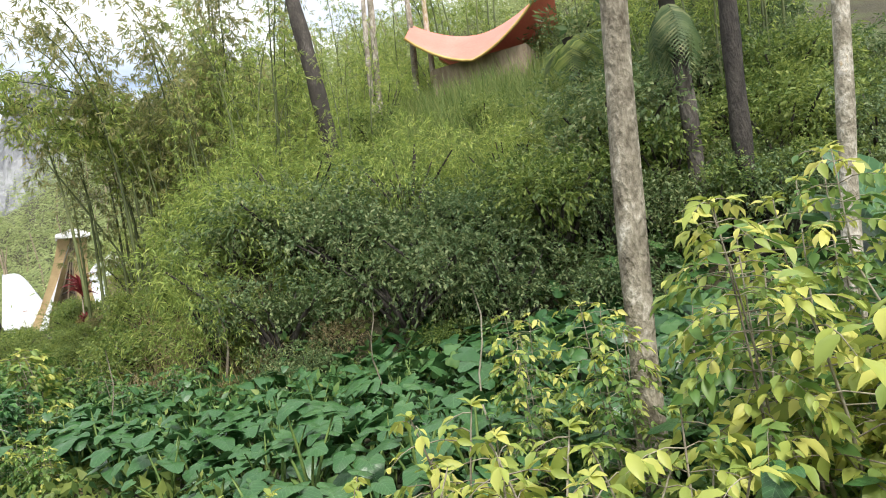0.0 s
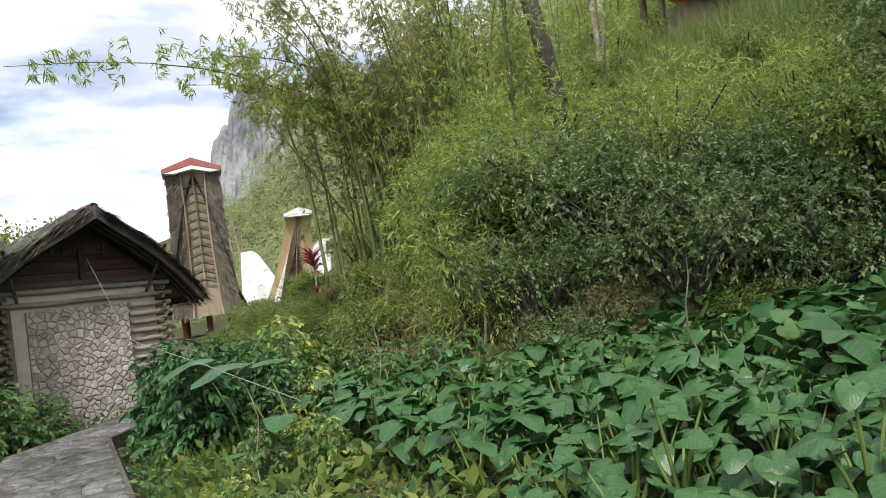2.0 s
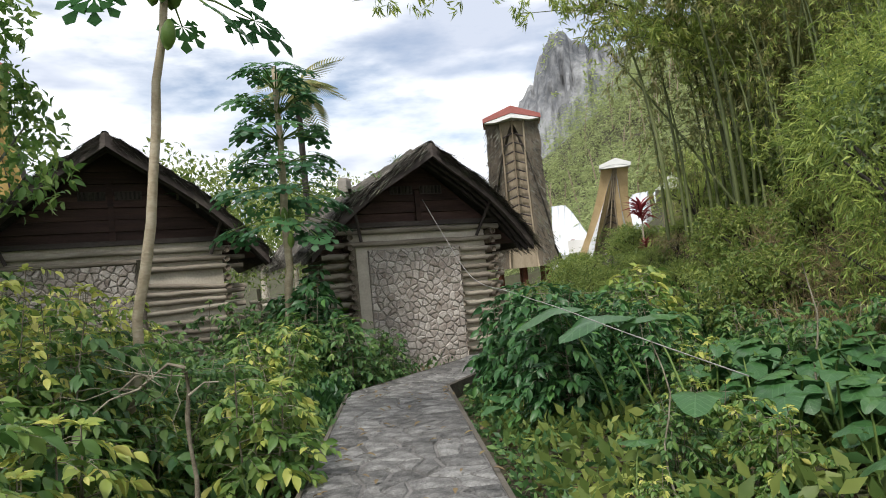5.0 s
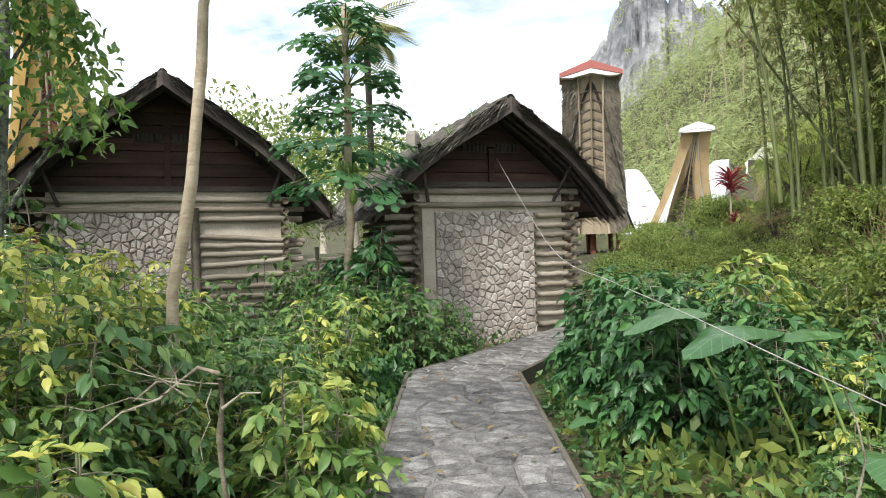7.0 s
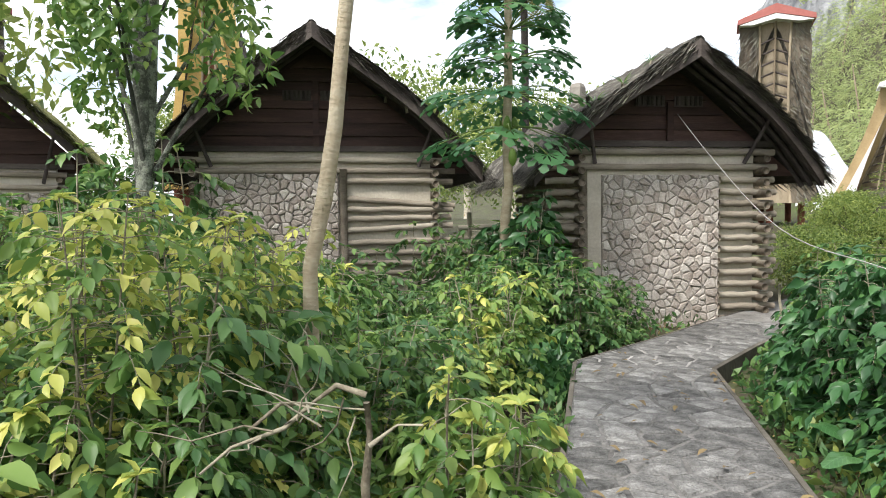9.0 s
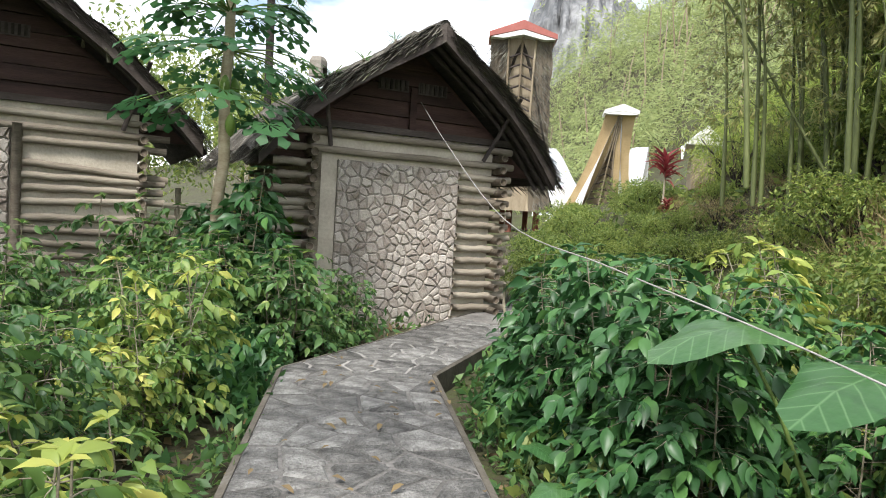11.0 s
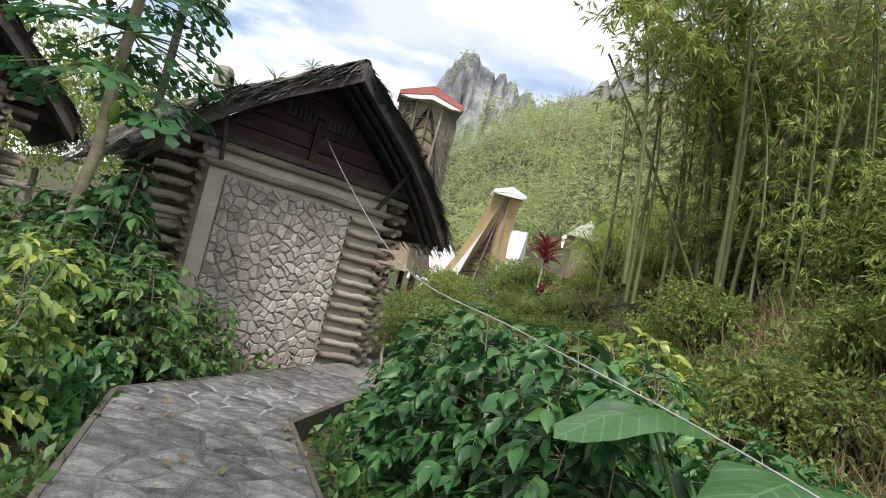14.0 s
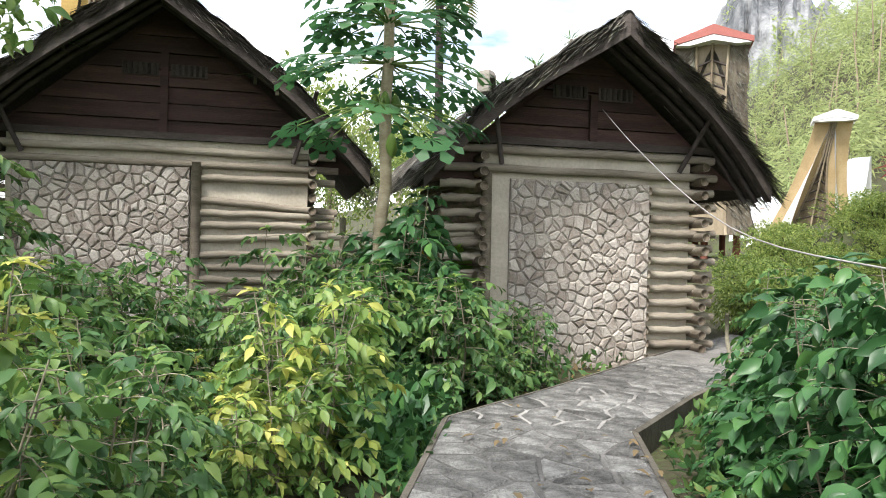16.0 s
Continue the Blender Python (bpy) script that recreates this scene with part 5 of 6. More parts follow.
put(mid, [(-4.2, 7.9, 0.35), (-3.2, 6.8, 0.35), (-5.2, 9.4, 0.45), (-5.0, 12.2, 0.7), (-4.2, 12.6, 0.7), (-6.0, 13.8, 0.8), (-7.2, 15.2, 0.8)], rq, 0.9, 1.1)
put(tall, [(1.55, 4.75, 0.95), (2.15, 5.3, 1.0), (2.9, 5.2, 1.0), (2.4, 4.3, 0.8), (3.4, 6.1, 1.0), (1.2, 5.9, 0.7), (3.9, 5.0, 1.0), (0.75, 6.6, 0.72)], rq, 0.9, 1.05)
put(mid, [(2.0, 3.6, 0.9), (2.8, 3.9, 1.0), (3.3, 4.6, 1.1), (1.9, 6.4, 0.9), (3.0, 7.0, 1.0), (-10.3, 14.6, 0.9), (-10.7, 16.2, 0.9), (-11.2, 17.6, 1.0), (-9.9, 17.2, 1.0), (-10.9, 19.0, 1.0)], rq, 0.9, 1.1)

put(mid, [(-14.4, 7.1, 1.5), (-15.3, 6.1, 1.55), (-16.4, 6.9, 1.7), (-14.6, 5.3, 1.5), (-17.3, 5.6, 1.7), (-16.0, 8.1, 1.5), (-17.8, 7.6, 1.8)], rq, 0.9, 1.1)
put(yel, [(-13.3, 7.4, 1.6), (-12.9, 6.6, 1.5), (-14.0, 8.3, 1.5)], rq, 0.9, 1.1)

# papayas
papaya_tree("papaya tree with a tall leafy crown between the huts", pose(-14.3, 12.45, ground_z(-14.3, 12.4)), 6.5, 0.085, 104, 31, 0.56, 0.40, 5, 1.0, 0.2)
papaya_tree("slender papaya trunk with a small high crown", pose(-9.52, 7.08, ground_z(-9.5, 7.1), -4, 6.5, 0), 5.7, 0.052, 18, 32, 0.88, 0.42, 6, 0.8, 0.12)
papaya_tree("slender bare papaya trunk", pose(-12.6, 4.95, ground_z(-12.6, 4.95), -3, 2, 0), 6.2, 0.078, 14, 33, 0.9, 0.5, 3, 0.8, 0.1)

# trees on the right
trunk_tree("mossy_trunk_tree", "tall straight tree with pale mossy bark", pose(1.32, 6.0, ground_z(1.3, 6.0), 0, 4.5, 0), 9.5, 0.095, 0.075, "bark", (-0.15, 0.1), 41, ((0.93, 40, 1.6, 0.5), (0.97, 200, 1.5, 0.6)), ("bush", 900, 1.1, 0.14, 0.3))
trunk_tree("spotted_trunk_tree", "slim tree with spotted grey bark and forked limbs", pose(3.6, 7.7, ground_z(3.6, 7.7), 0, 4.5, 0), 8.5, 0.085, 0.045, "bark", (0.1, 0.0), 42, ((0.50, 175, 0.7, 0.15), (0.56, 10, 1.4, 1.1), (0.9, 100, 1.2, 0.7)), ("bush", 800, 1.1, 0.14, 0.3))
trunk_tree("dead_tree", "dead black trunk with peeling bark on the hillside", pose(-2.62, 21.2, ground_z(-2.6, 21.2), 0, -3, 0), 7.5, 0.26, 0.20, "bark_dark", (-0.5, 0), 43, ((0.9, 120, 0.9, 0.8),))
for x, y, h, r in ((-1.6, 23.5, 8.0, 0.09), (-1.4, 23.9, 8.5, 0.12), (-0.2, 24.6, 6.0, 0.12), (0.4, 25.0, 6.5, 0.11)):
    trunk_tree("hillside_tree", "slender pale trunk rising from hillside scrub", pose(x, y, ground_z(x, y)), h, r, r * 0.7, "bark", (0.2, 0), int(50 + x * 3 + h), ((0.9, 60, 1.0, 0.8),), ("bush", 300, 1.2, 0.2, 0.2))
trunk_tree("dark_tree", "dark trunk wrapped in creepers under dense shade", pose(5.2, 13.0, ground_z(5.2, 13.0)), 8.5, 0.17, 0.12, "bark_dark", (0.3, 0), 47, ((0.6, 160, 2.0, 0.4), (0.7, 30, 2.2, 0.5), (0.85, 250, 2.0, 0.5), (0.95, 100, 1.5, 0.8)), ("bush_dark", 2600, 1.7, 0.2, 0.0))
palm("palm with bright drooping fronds", pose(3.75, 18.2, ground_z(3.75, 18.2)), 2.3, 11, 1.15, 61, "bush", lift=(-1.8, 0.2))
palm("dark palm with hanging dry fronds", pose(4.5, 13.4, ground_z(4.5, 13.4)), 4.2, 22, 1.15, 62, "bush_dark", lift=(-4.0, -1.0))

# leafy undergrowth round the papaya and a tall dark coffee in front of the stone panel's corner
put(dark, [(-14.05, 12.75, 1.45), (-14.7, 13.1, 1.2), (-15.5, 13.6, 1.0)], rq, 0.95, 1.05)
palm("tall palm with grey drooping fronds behind the papaya", pose(-20.0, 17.6, 0.0), 8.2, 9, 1.7, 63, "bamboo_dry", 0.10)

# ---------------------------------------------------------------- hillside


def foot_dist(x, y):
    return min(y - 12.6, 0.794 * (x + 4.0) + 0.607 * (y - 13.0))


bushes = [kind_of(leafy_bush("loose green bush on the hillside", "bush", 300 + i, 7000, 1.45, 0.072, DIAMOND, lumps=24)) for i in range(3)]
darks = [kind_of(leafy_bush("dark green bush at the foot of the bank, shade put into its leaf colour", "bush_dark", 310 + i, 7500, 1.45, 0.058, DIAMOND, lumps=24)) for i in range(3)]
drys = [kind_of(leafy_bush("dry brown scrub on the bank", "bush_dry", 320 + i, 2400, 1.0, 0.085, NARROW, lumps=14)) for i in range(2)]
ferns = [kind_of(leafy_bush("bright feathery bamboo shoots on the slope", "bamboo_leaf", 330 + i, 6000, 1.6, 0.12, NARROW, 1.15, lumps=20)) for i in range(3)]
b_spot, d_spot, y_spot, f_spot = [], [], [], []
for i in range(1500):
    x, y = rq.uniform(-16.0, 11.0), rq.uniform(12.4, 31.0)
    d = foot_dist(x, y)
    if d < -0.1 or d > 15 or flat_path(x, y):
        continue
    near = 0.72 if d < 3.4 else 0.85 if d < 5 else 1.2
    if abs(x + 2.6) < 1.0 and 16.5 < y < 22 or abs(x - 1.8) < 2.2 and 19.0 < y < 26:
        continue
    view = math.degrees(math.atan2(-(x + 6.2), y - 7.2))
    if view > 17 and d > 1.5 and rq.random() < 0.75:
        continue
    if any((x - a[0]) ** 2 + (y - a[1]) ** 2 < near ** 2 for a in b_spot + d_spot + y_spot + f_spot):
        continue
    patch = noise.noise(Vector((x * 0.22, y * 0.22, 4.0)))
    sc = rq.uniform(0.75, 1.15)
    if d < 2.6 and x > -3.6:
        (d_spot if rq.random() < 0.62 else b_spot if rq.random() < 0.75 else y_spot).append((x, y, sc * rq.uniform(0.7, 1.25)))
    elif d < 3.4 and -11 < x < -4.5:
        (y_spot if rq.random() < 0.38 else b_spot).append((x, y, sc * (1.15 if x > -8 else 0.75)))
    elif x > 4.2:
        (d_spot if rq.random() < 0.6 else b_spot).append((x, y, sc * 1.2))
    elif -0.5 < x < 4.5 and 3.0 < d < 9:
        if rq.random() < 0.3:
            (b_spot if rq.random() < 0.7 else y_spot).append((x, y, sc * 0.7))
    elif view > 15:
        (y_spot if rq.random() < 0.5 else b_spot).append((x, y, sc * 0.5))
    elif x < -2.5 and patch > -0.15:
        f_spot.append((x, y, sc * 1.15))
    else:
        (b_spot if rq.random() < 0.75 else f_spot).append((x, y, sc))
put(bushes, b_spot[:135], rq, 0.9, 1.1)
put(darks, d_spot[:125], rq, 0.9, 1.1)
put(drys, y_spot[:60], rq, 0.9, 1.1)
put(bushes, [(-12.9, 20.9, 0.8), (-13.6, 21.3, 0.9), (-12.3, 20.4, 0.6), (-14.3, 21.9, 1.0), (-12.0, 21.6, 0.55), (-12.9, 22.6, 0.6), (-13.9, 21.6, 0.7), (-13.4, 24.2, 0.7), (-14.6, 23.4, 0.7), (-14.9, 25.6, 0.8), (-15.9, 24.4, 0.8), (-16.2, 27.2, 0.9), (-14.2, 27.6, 0.8), (-17.4, 29.0, 0.9), (-12.4, 24.6, 0.6), (-11.6, 23.2, 0.6), (-18.5, 31.5, 0.9), (-16.0, 30.5, 0.8)], rq, 0.9, 1.1)
put(ferns, f_spot[:48], rq, 0.9, 1.15)

# tall grass on the sunny part of the slope, and low herbs everywhere on the bank
gq = np.random.default_rng(71)


def strew(name, n, box, keep, template, size, mat, label, category, lean=0.5, lift=0.0, up=1.0):
    P = []
    while len(P) < n:
        x, y = gq.uniform(box[0], box[1]), gq.uniform(box[2], box[3])
        if keep(x, y):
            P.append((x, y, ground_z(x, y) + lift * gq.random()))
    b = Bag()
    D = gq.normal(size=(n, 3)) * lean + np.array([0, 0, up])
    scatter(b, template, np.array(P), D, rand_dirs(gq, n, 0.3), gq.uniform(size[0], size[1], n))
    return solid(name, b, M[mat], label, category, kind="stuff")


strew("tall_grass", 16000, (-1.0, 5.5, 15.0, 25.0), lambda x, y: 3.0 < foot_dist(x, y) < 11, BLADE, (0.5, 1.4), "grass", "tall yellow-green grass covering the slope", "grass", 0.35)
strew("bank_herbs", 15000, (-13.0, 5.0, 10.5, 18.5), lambda x, y: -2.2 < foot_dist(x, y) < 4 and not flat_path(x, y) and off_path(x, y) > 2.2, SMALL, (0.08, 0.2), "coffee_mid", "mixed yellow and green weeds at the foot of the bank", "weeds", 0.9, 0.55, 0.4)
strew("dry_stalks", 8000, (-12.0, -3.0, 13.0, 19.0), lambda x, y: -0.5 < foot_dist(x, y) < 3.5 and not flat_path(x, y), BLADE, (0.4, 1.0), "bush_dry", "dry brown stalks hanging on the bank", "dry grass", 0.7, 0.3)
strew("slope_herbs", 15000, (-17.0, 10.0, 12.4, 34.0), lambda x, y: foot_dist(x, y) > -0.2 and not flat_path(x, y), SMALL, (0.10, 0.30), "bush", "low green herbs on the bank", "herbs", 0.9, 0.5, 0.4)

# bamboo
bam = [kind_of(bamboo_clump("clump of arching bamboo with brownish green leaves", "bamboo_dry", 400 + i, 14, 7.6, (-0.12, -0.1, 0), 9000, 0.21, 2.2, bare=0.25)) for i in range(2)]
bamg = [kind_of(bamboo_clump("clump of green bamboo with hanging leaf sprays", "bamboo_leaf", 410 + i, 11, 8.5, (-0.05, 0.0, 0), 8000, 0.21, 2.0, bare=0.3)) for i in range(2)]
put(bam, [(-8.0, 20.8, 0.92), (-6.6, 21.6, 0.95), (-7.2, 23.4, 1.0)], rq, 0.95, 1.05)
put(bamg, [(-4.8, 21.0, 0.75), (-5.2, 24.0, 1.0), (-3.4, 25.2, 0.95), (-6.0, 27.5, 1.05), (-1.2, 28.5, 0.95), (1.8, 30.0, 0.95), (5.5, 24.0, 0.9), (8.0, 20.0, 0.9), (-3.0, 30.0, 1.1), (6.5, 17.5, 0.8)], rq, 0.95, 1.05)
thin = [kind_of(bamboo_clump("few slender green bamboo culms with light sprays", "bamboo_leaf", 425 + i, 4, 8.5, (0.02, 0.0, 0), 2100, 0.18, 1.3, thick=0.036, bare=0.2)) for i in range(2)]
put(thin, [(-4.7, 17.4, 0.9), (-3.7, 18.0, 0.95), (-6.2, 18.6, 0.9), (-5.3, 19.2, 1.0), (-2.0, 19.5, 0.8)], rq, 0.95, 1.05)
arch = bamboo_clump("tall bamboo culms arching out over the valley", "bamboo_leaf", 431, 8, 8.2, (-0.9, -1.35, 0), 9000, 0.24, 0.8, thick=0.05, bare=0.5, sag=0.42)
arch.matrix_basis = pose(-7.6, 22.4, ground_z(-7.6, 22.4))
upright = bamboo_clump("tall bamboo culms with feathery tops above the clump", "bamboo_dry", 433, 9, 10.6, (-0.2, -0.12, 0), 8500, 0.23, 2.4, thick=0.05, bare=0.5, sag=0.25)
upright.matrix_basis = pose(-7.7, 20.8, ground_z(-7.7, 20.8))
copy_thing(upright, pose(-6.3, 21.4, ground_z(-6.3, 21.4), 0, 0, 40) @ Matrix.Scale(0.95, 4))
leaning = Bag()
leaning.tube([(-7.8 - 2.8 * t, 20.6 - 0.5 * t, ground_z(-7.8, 20.6) - 0.1 + 5.2 * t - 0.4 * t * t) for t in np.linspace(0, 1, 9)], np.linspace(0.035, 0.022, 9), 6)
solid("leaning_culm", leaning, M["culm"], "single bare bamboo culm leaning out of the clump", "bamboo")

# far bamboo slope and the limestone cliff behind it
fq = np.random.default_rng(81)
P, D = [], []
for k in range(1500):
    a, r = math.radians(fq.uniform(-28, 42)), math.sqrt(fq.uniform(44 ** 2, 108 ** 2))
    x, y = -5 - r * math.sin(a), 6 + r * math.cos(a)
    if y < 40 or ground_z(x, y) < 0.6:
        continue
    tall, m = fq.uniform(2.4, 5.2), 95
    th, u = fq.uniform(0, 6.28, m), fq.uniform(0, 1, m) ** 0.7
    out = (0.25 + 0.9 * np.sin(2.6 * u)) * fq.uniform(0.5, 1.15, m) * tall * 0.34
    P.append(np.stack([x + np.cos(th) * out, y + np.sin(th) * out, ground_z(x, y) + tall * u], 1))
    D.append(np.stack([np.cos(th), np.sin(th), 1.3 * u - 1.1 + fq.normal(size=m) * 0.35], 1))
P, D = np.concatenate(P), np.concatenate(D)
fb = Bag()
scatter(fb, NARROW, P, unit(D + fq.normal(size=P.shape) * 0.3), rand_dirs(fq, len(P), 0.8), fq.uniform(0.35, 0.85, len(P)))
solid("far_bamboo", fb, M["far_leaf_hazed"], "distant slope covered with feathery bamboo, its green paled for haze", "bamboo forest", kind="stuff")
fc = Bag()
for k in range(80):
    a, r = math.radians(fq.uniform(-5, 40)), fq.uniform(52, 95)
    x, y = -5 - r * math.sin(a), 6 + r * math.cos(a)
    z = ground_z(x, y)
    dx = fq.uniform(-0.6, 0.6)
    fc.tube([(x, y, z), (x + dx * 0.4, y, z + 3.5), (x + dx * 1.8, y, z + fq.uniform(5.5, 7.5))], (0.09, 0.08, 0.04), 4, cap=False)
solid("far_culm_stand", fc, M["slat"], "pale bamboo culms on the distant slope", "bamboo forest", kind="stuff")

TOPS = [(46, 8), (36.5, 12), (34.2, 42), (33.4, 58), (32, 66), (30.4, 77), (29.4, 79), (27.5, 74), (25.5, 73), (23, 68), (20, 74), (17, 84), (13, 84), (8, 74), (0, 64), (-12, 58), (-30, 50)]


def cliff_top(a):
    for (a0, h0), (a1, h1) in zip(TOPS, TOPS[1:]):
        if a1 <= a <= a0:
            return h0 + (h1 - h0) * (a0 - a) / (a0 - a1)
    return 10.0


def cliff_at(u, v):
    a = 46 - 76 * u
    top_z = cliff_top(a) + 4.0 * noise.noise(Vector((a * 1.1, 0.0, 3.0))) + 2.5 * noise.noise(Vector((a * 3.1, 0.0, 7.0)))
    h = v * top_z
    r = 185 + 30 * v ** 2.5
    r += 12 * noise.noise(Vector((a * 0.35, h * 0.025, 1.0))) + 5 * abs(noise.noise(Vector((a * 1.3, h * 0.05, 2.0)))) + 2.2 * noise.noise(Vector((a * 3.5, h * 0.16, 5.0)))
    t = radians(a)
    return (-5 - r * math.sin(t), 6 + r * math.cos(t), h - 4 * (v == 0))


cb = Bag()
cb.grid(cliff_at, 300, 70)
solid("cliff", cb, M["rock"], "grey limestone cliff with pale streaks and green ledges", "cliff", kind="structure", smooth=False)
cg = Bag()
n_c = 20000
uu, vv_ = fq.uniform(0.05, 0.95, n_c), fq.uniform(0.2, 1.0, n_c)
sel = [(u, v) for u, v in zip(uu, vv_) if noise.noise(Vector((u * 26, v * 7, 11.0))) > 0.05 + 0.25 * (u < 0.24)]
P = np.array([cliff_at(u, v) for u, v in sel])
# the scrub shares the far leaves' colour, haze included
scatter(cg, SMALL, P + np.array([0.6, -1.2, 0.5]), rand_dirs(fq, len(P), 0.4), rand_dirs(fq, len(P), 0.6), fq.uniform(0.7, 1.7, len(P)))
solid("cliff_shrubs", cg, M["far_leaf_hazed"], "scrub growing on the cliff ledges", "shrubs", kind="stuff")

# trees that close the valley behind the huts and behind the walker
ring = [kind_of(trunk_tree("valley_tree", "leafy tree in the valley behind the huts", None, 5.0, 0.2, 0.1, "bark", (0.2, 0.1), 500 + i, ((0.6, 20, 1.6, 0.5), (0.7, 140, 1.7, 0.5), (0.8, 260, 1.6, 0.6), (0.95, 80, 1.2, 0.8)), ("bush", 2200, 1.7, 0.26, 0.3))) for i in range(2)]
put(ring, [(-36, 34, 1.1), (-30, 26, 0.9), (-41, 26, 1.3), (-46, 38, 1.5), (-52, 30, 1.5), (-40, 45, 1.4), (-58, 42, 1.6), (-45, 14, 1.2), (-47, 4, 1.3), (-60, 18, 1.6), (-38, -6, 1.2), (-30, -14, 1.3), (-18, -16, 1.2), (-6, -14, 1.3), (6, -12, 1.3), (14, -4, 1.2), (15, 6, 1.1), (-29, 19.5, 0.75), (-26, 21.5, 0.7), (-66, 30, 1.6), (-20.0, 3.9, 1.15)], rq, 0.9, 1.1)

# the pale, lichen-grown tree between two huts, and leafy branches over the path's start
lichen = trunk_tree("lichen_tree", "many-stemmed tree with lichen-grey bark and sparse leaves", pose(-15.7, 7.3, ground_z(-15.7, 7.3), 0, 1, 0), 7.5, 0.13, 0.08, "lichen", (0.2, 0), 91, ((0.30, 60, 1.1, 1.6), (0.36, 200, 1.0, 1.9), (0.45, 330, 1.2, 1.7), (0.55, 120, 0.9, 1.6), (0.7, 20, 0.9, 1.2)), ("coffee_lime", 1250, 0.75, 0.2, 0.0))
for dx, dy, turn_by, sc in ((0.25, -0.15, 130, 0.94),):
    copy_thing(lichen, pose(-15.7 + dx, 7.3 + dy, ground_z(-15.7, 7.3), 0, 3, turn_by) @ Matrix.Scale(sc, 4))
trunk_tree("shade_tree", "broad-leaved tree with drooping leaves at the path side", pose(-8.9, 4.1, ground_z(-8.9, 4.1), 0, 2, 0), 5.2, 0.07, 0.05, "bark", (0.3, 0.2), 92, ((0.7, 60, 0.9, 0.5), (0.8, 180, 1.0, 0.5), (0.9, 300, 0.8, 0.6)), ("coffee_dark", 420, 0.9, 0.22, 0.1))

# ---------------------------------------------------------------- small plants and things


def strap_plant(name, label, m, n, length, width, mat, seed, stem=0.5):
    """A tuft of arching strap leaves on a short stem."""
    q = np.random.default_rng(seed)
    root = thing(name, label, "plant", m)
    s = Bag()
    s.tube([(0, 0, -0.1), (0.02, 0, stem * 0.5), (0, 0.02, stem)], (0.03, 0.028, 0.025), 7)
    part("stem", s, M["stem"], root)
    lf = Bag()
    a = q.uniform(0, 6.28, n)
    up = q.uniform(-0.1, 1.8, n)
    P = np.stack([0.02 * np.cos(a), 0.02 * np.sin(a), stem - q.uniform(0, 0.5 * stem, n)], 1)
    shape = leaf_shape([width * 0.7, width, width * 0.8, width * 0.45], 0.3, 0.35)
    scatter(lf, shape, P, np.stack([np.cos(a), np.sin(a), up], 1), np.tile([0, 0, 1.0], (n, 1)), length * q.uniform(0.6, 1.1, n))
    part("foliage", lf, M[mat], root)
    return root


cord = strap_plant("cordyline", "red-leaved cordyline on the bank", pose(-13.3, 26.7, 2.6), 54, 0.66, 0.09, "red_leaf", 601, 1.2)
for x, y, z, s in ((-12.9, 26.0, 1.9, 0.5), (-12.2, 26.9, 2.4, 0.5)):
    copy_thing(cord, pose(x, y, z, 0, 0, x * 50) @ Matrix.Scale(s, 4))
strap_plant("croton", "croton with orange and red leaves beside the hut", pose(-15.9, 14.3, 0.3), 40, 0.55, 0.14, "croton", 602, 1.4)
strap_plant("banana_plant", "young banana plant with bright green leaves", pose(-15.4, 14.4, 0.4), 8, 1.2, 0.16, "banana", 603, 1.0)
strap_plant("banana_plant", "banana plant with broad dark leaves at the field edge", pose(4.6, 8.6, ground_z(4.6, 8.6)), 9, 2.2, 0.17, "taro", 604, 1.3)

# low cover along the path and between the shrubs
strew("ground_cover", 9000, (-17.0, 3.0, 0.0, 18.0), lambda x, y: not flat_path(x, y) and abs(off_path(x, y)) < 6 and foot_dist(x, y) < 0.4, SMALL, (0.09, 0.22), "coffee_mid", "low leafy ground cover between the shrubs", "ground cover", 1.0, 0.25, 0.25)
strew("path_side_leaves", 2600, (-15.0, -10.0, 10.5, 17.5), lambda x, y: not flat_path(x, y) and off_path(x, y) < -0.6 and x > -14.2, SMALL, (0.14, 0.26), "coffee_dark", "broad green leaves along the path edge by the hut", "ground cover", 0.9, 0.35, 0.35)
strew("field_edge_herbs", 5000, (-9.0, 3.0, 2.0, 12.0), lambda x, y: 1.05 < off_path(x, y) < 3.4 and not flat_path(x, y), SMALL, (0.09, 0.22), "bush", "low green weeds along the edge of the taro field", "weeds", 0.9, 0.3, 0.3)
strew("edge_weeds", 3600, (-13.5, 3.0, -1.0, 16.0), lambda x, y: 0.86 < abs(off_path(x, y)) < 1.25 and (y < 12.2 or off_path(x, y) < 0) and not inside((x, y), LEFT + RIGHT[::-1]), SMALL, (0.05, 0.15), "coffee_mid", "small weeds creeping along the path edge", "weeds", 0.9, 0.26, 0.5)
strew("bend_weeds", 700, (-11.4, -8.4, 10.6, 15.5), lambda x, y: 1.02 < off_path(x, y) < 2.4 and not inside((x, y), LEFT + RIGHT[::-1]), SMALL, (0.07, 0.19), "coffee_mid", "leafy weeds beside the path at its bend", "weeds", 0.9, 0.1, 0.35)
strew("leaf_litter", 6000, (-14.0, 4.0, -1.0, 16.0), lambda x, y: not flat_path(x, y) and abs(off_path(x, y)) < 4.5, SMALL, (0.06, 0.16), "litter", "brown fallen leaves on the soil", "leaf litter", 1.2, 0.04, 0.05)
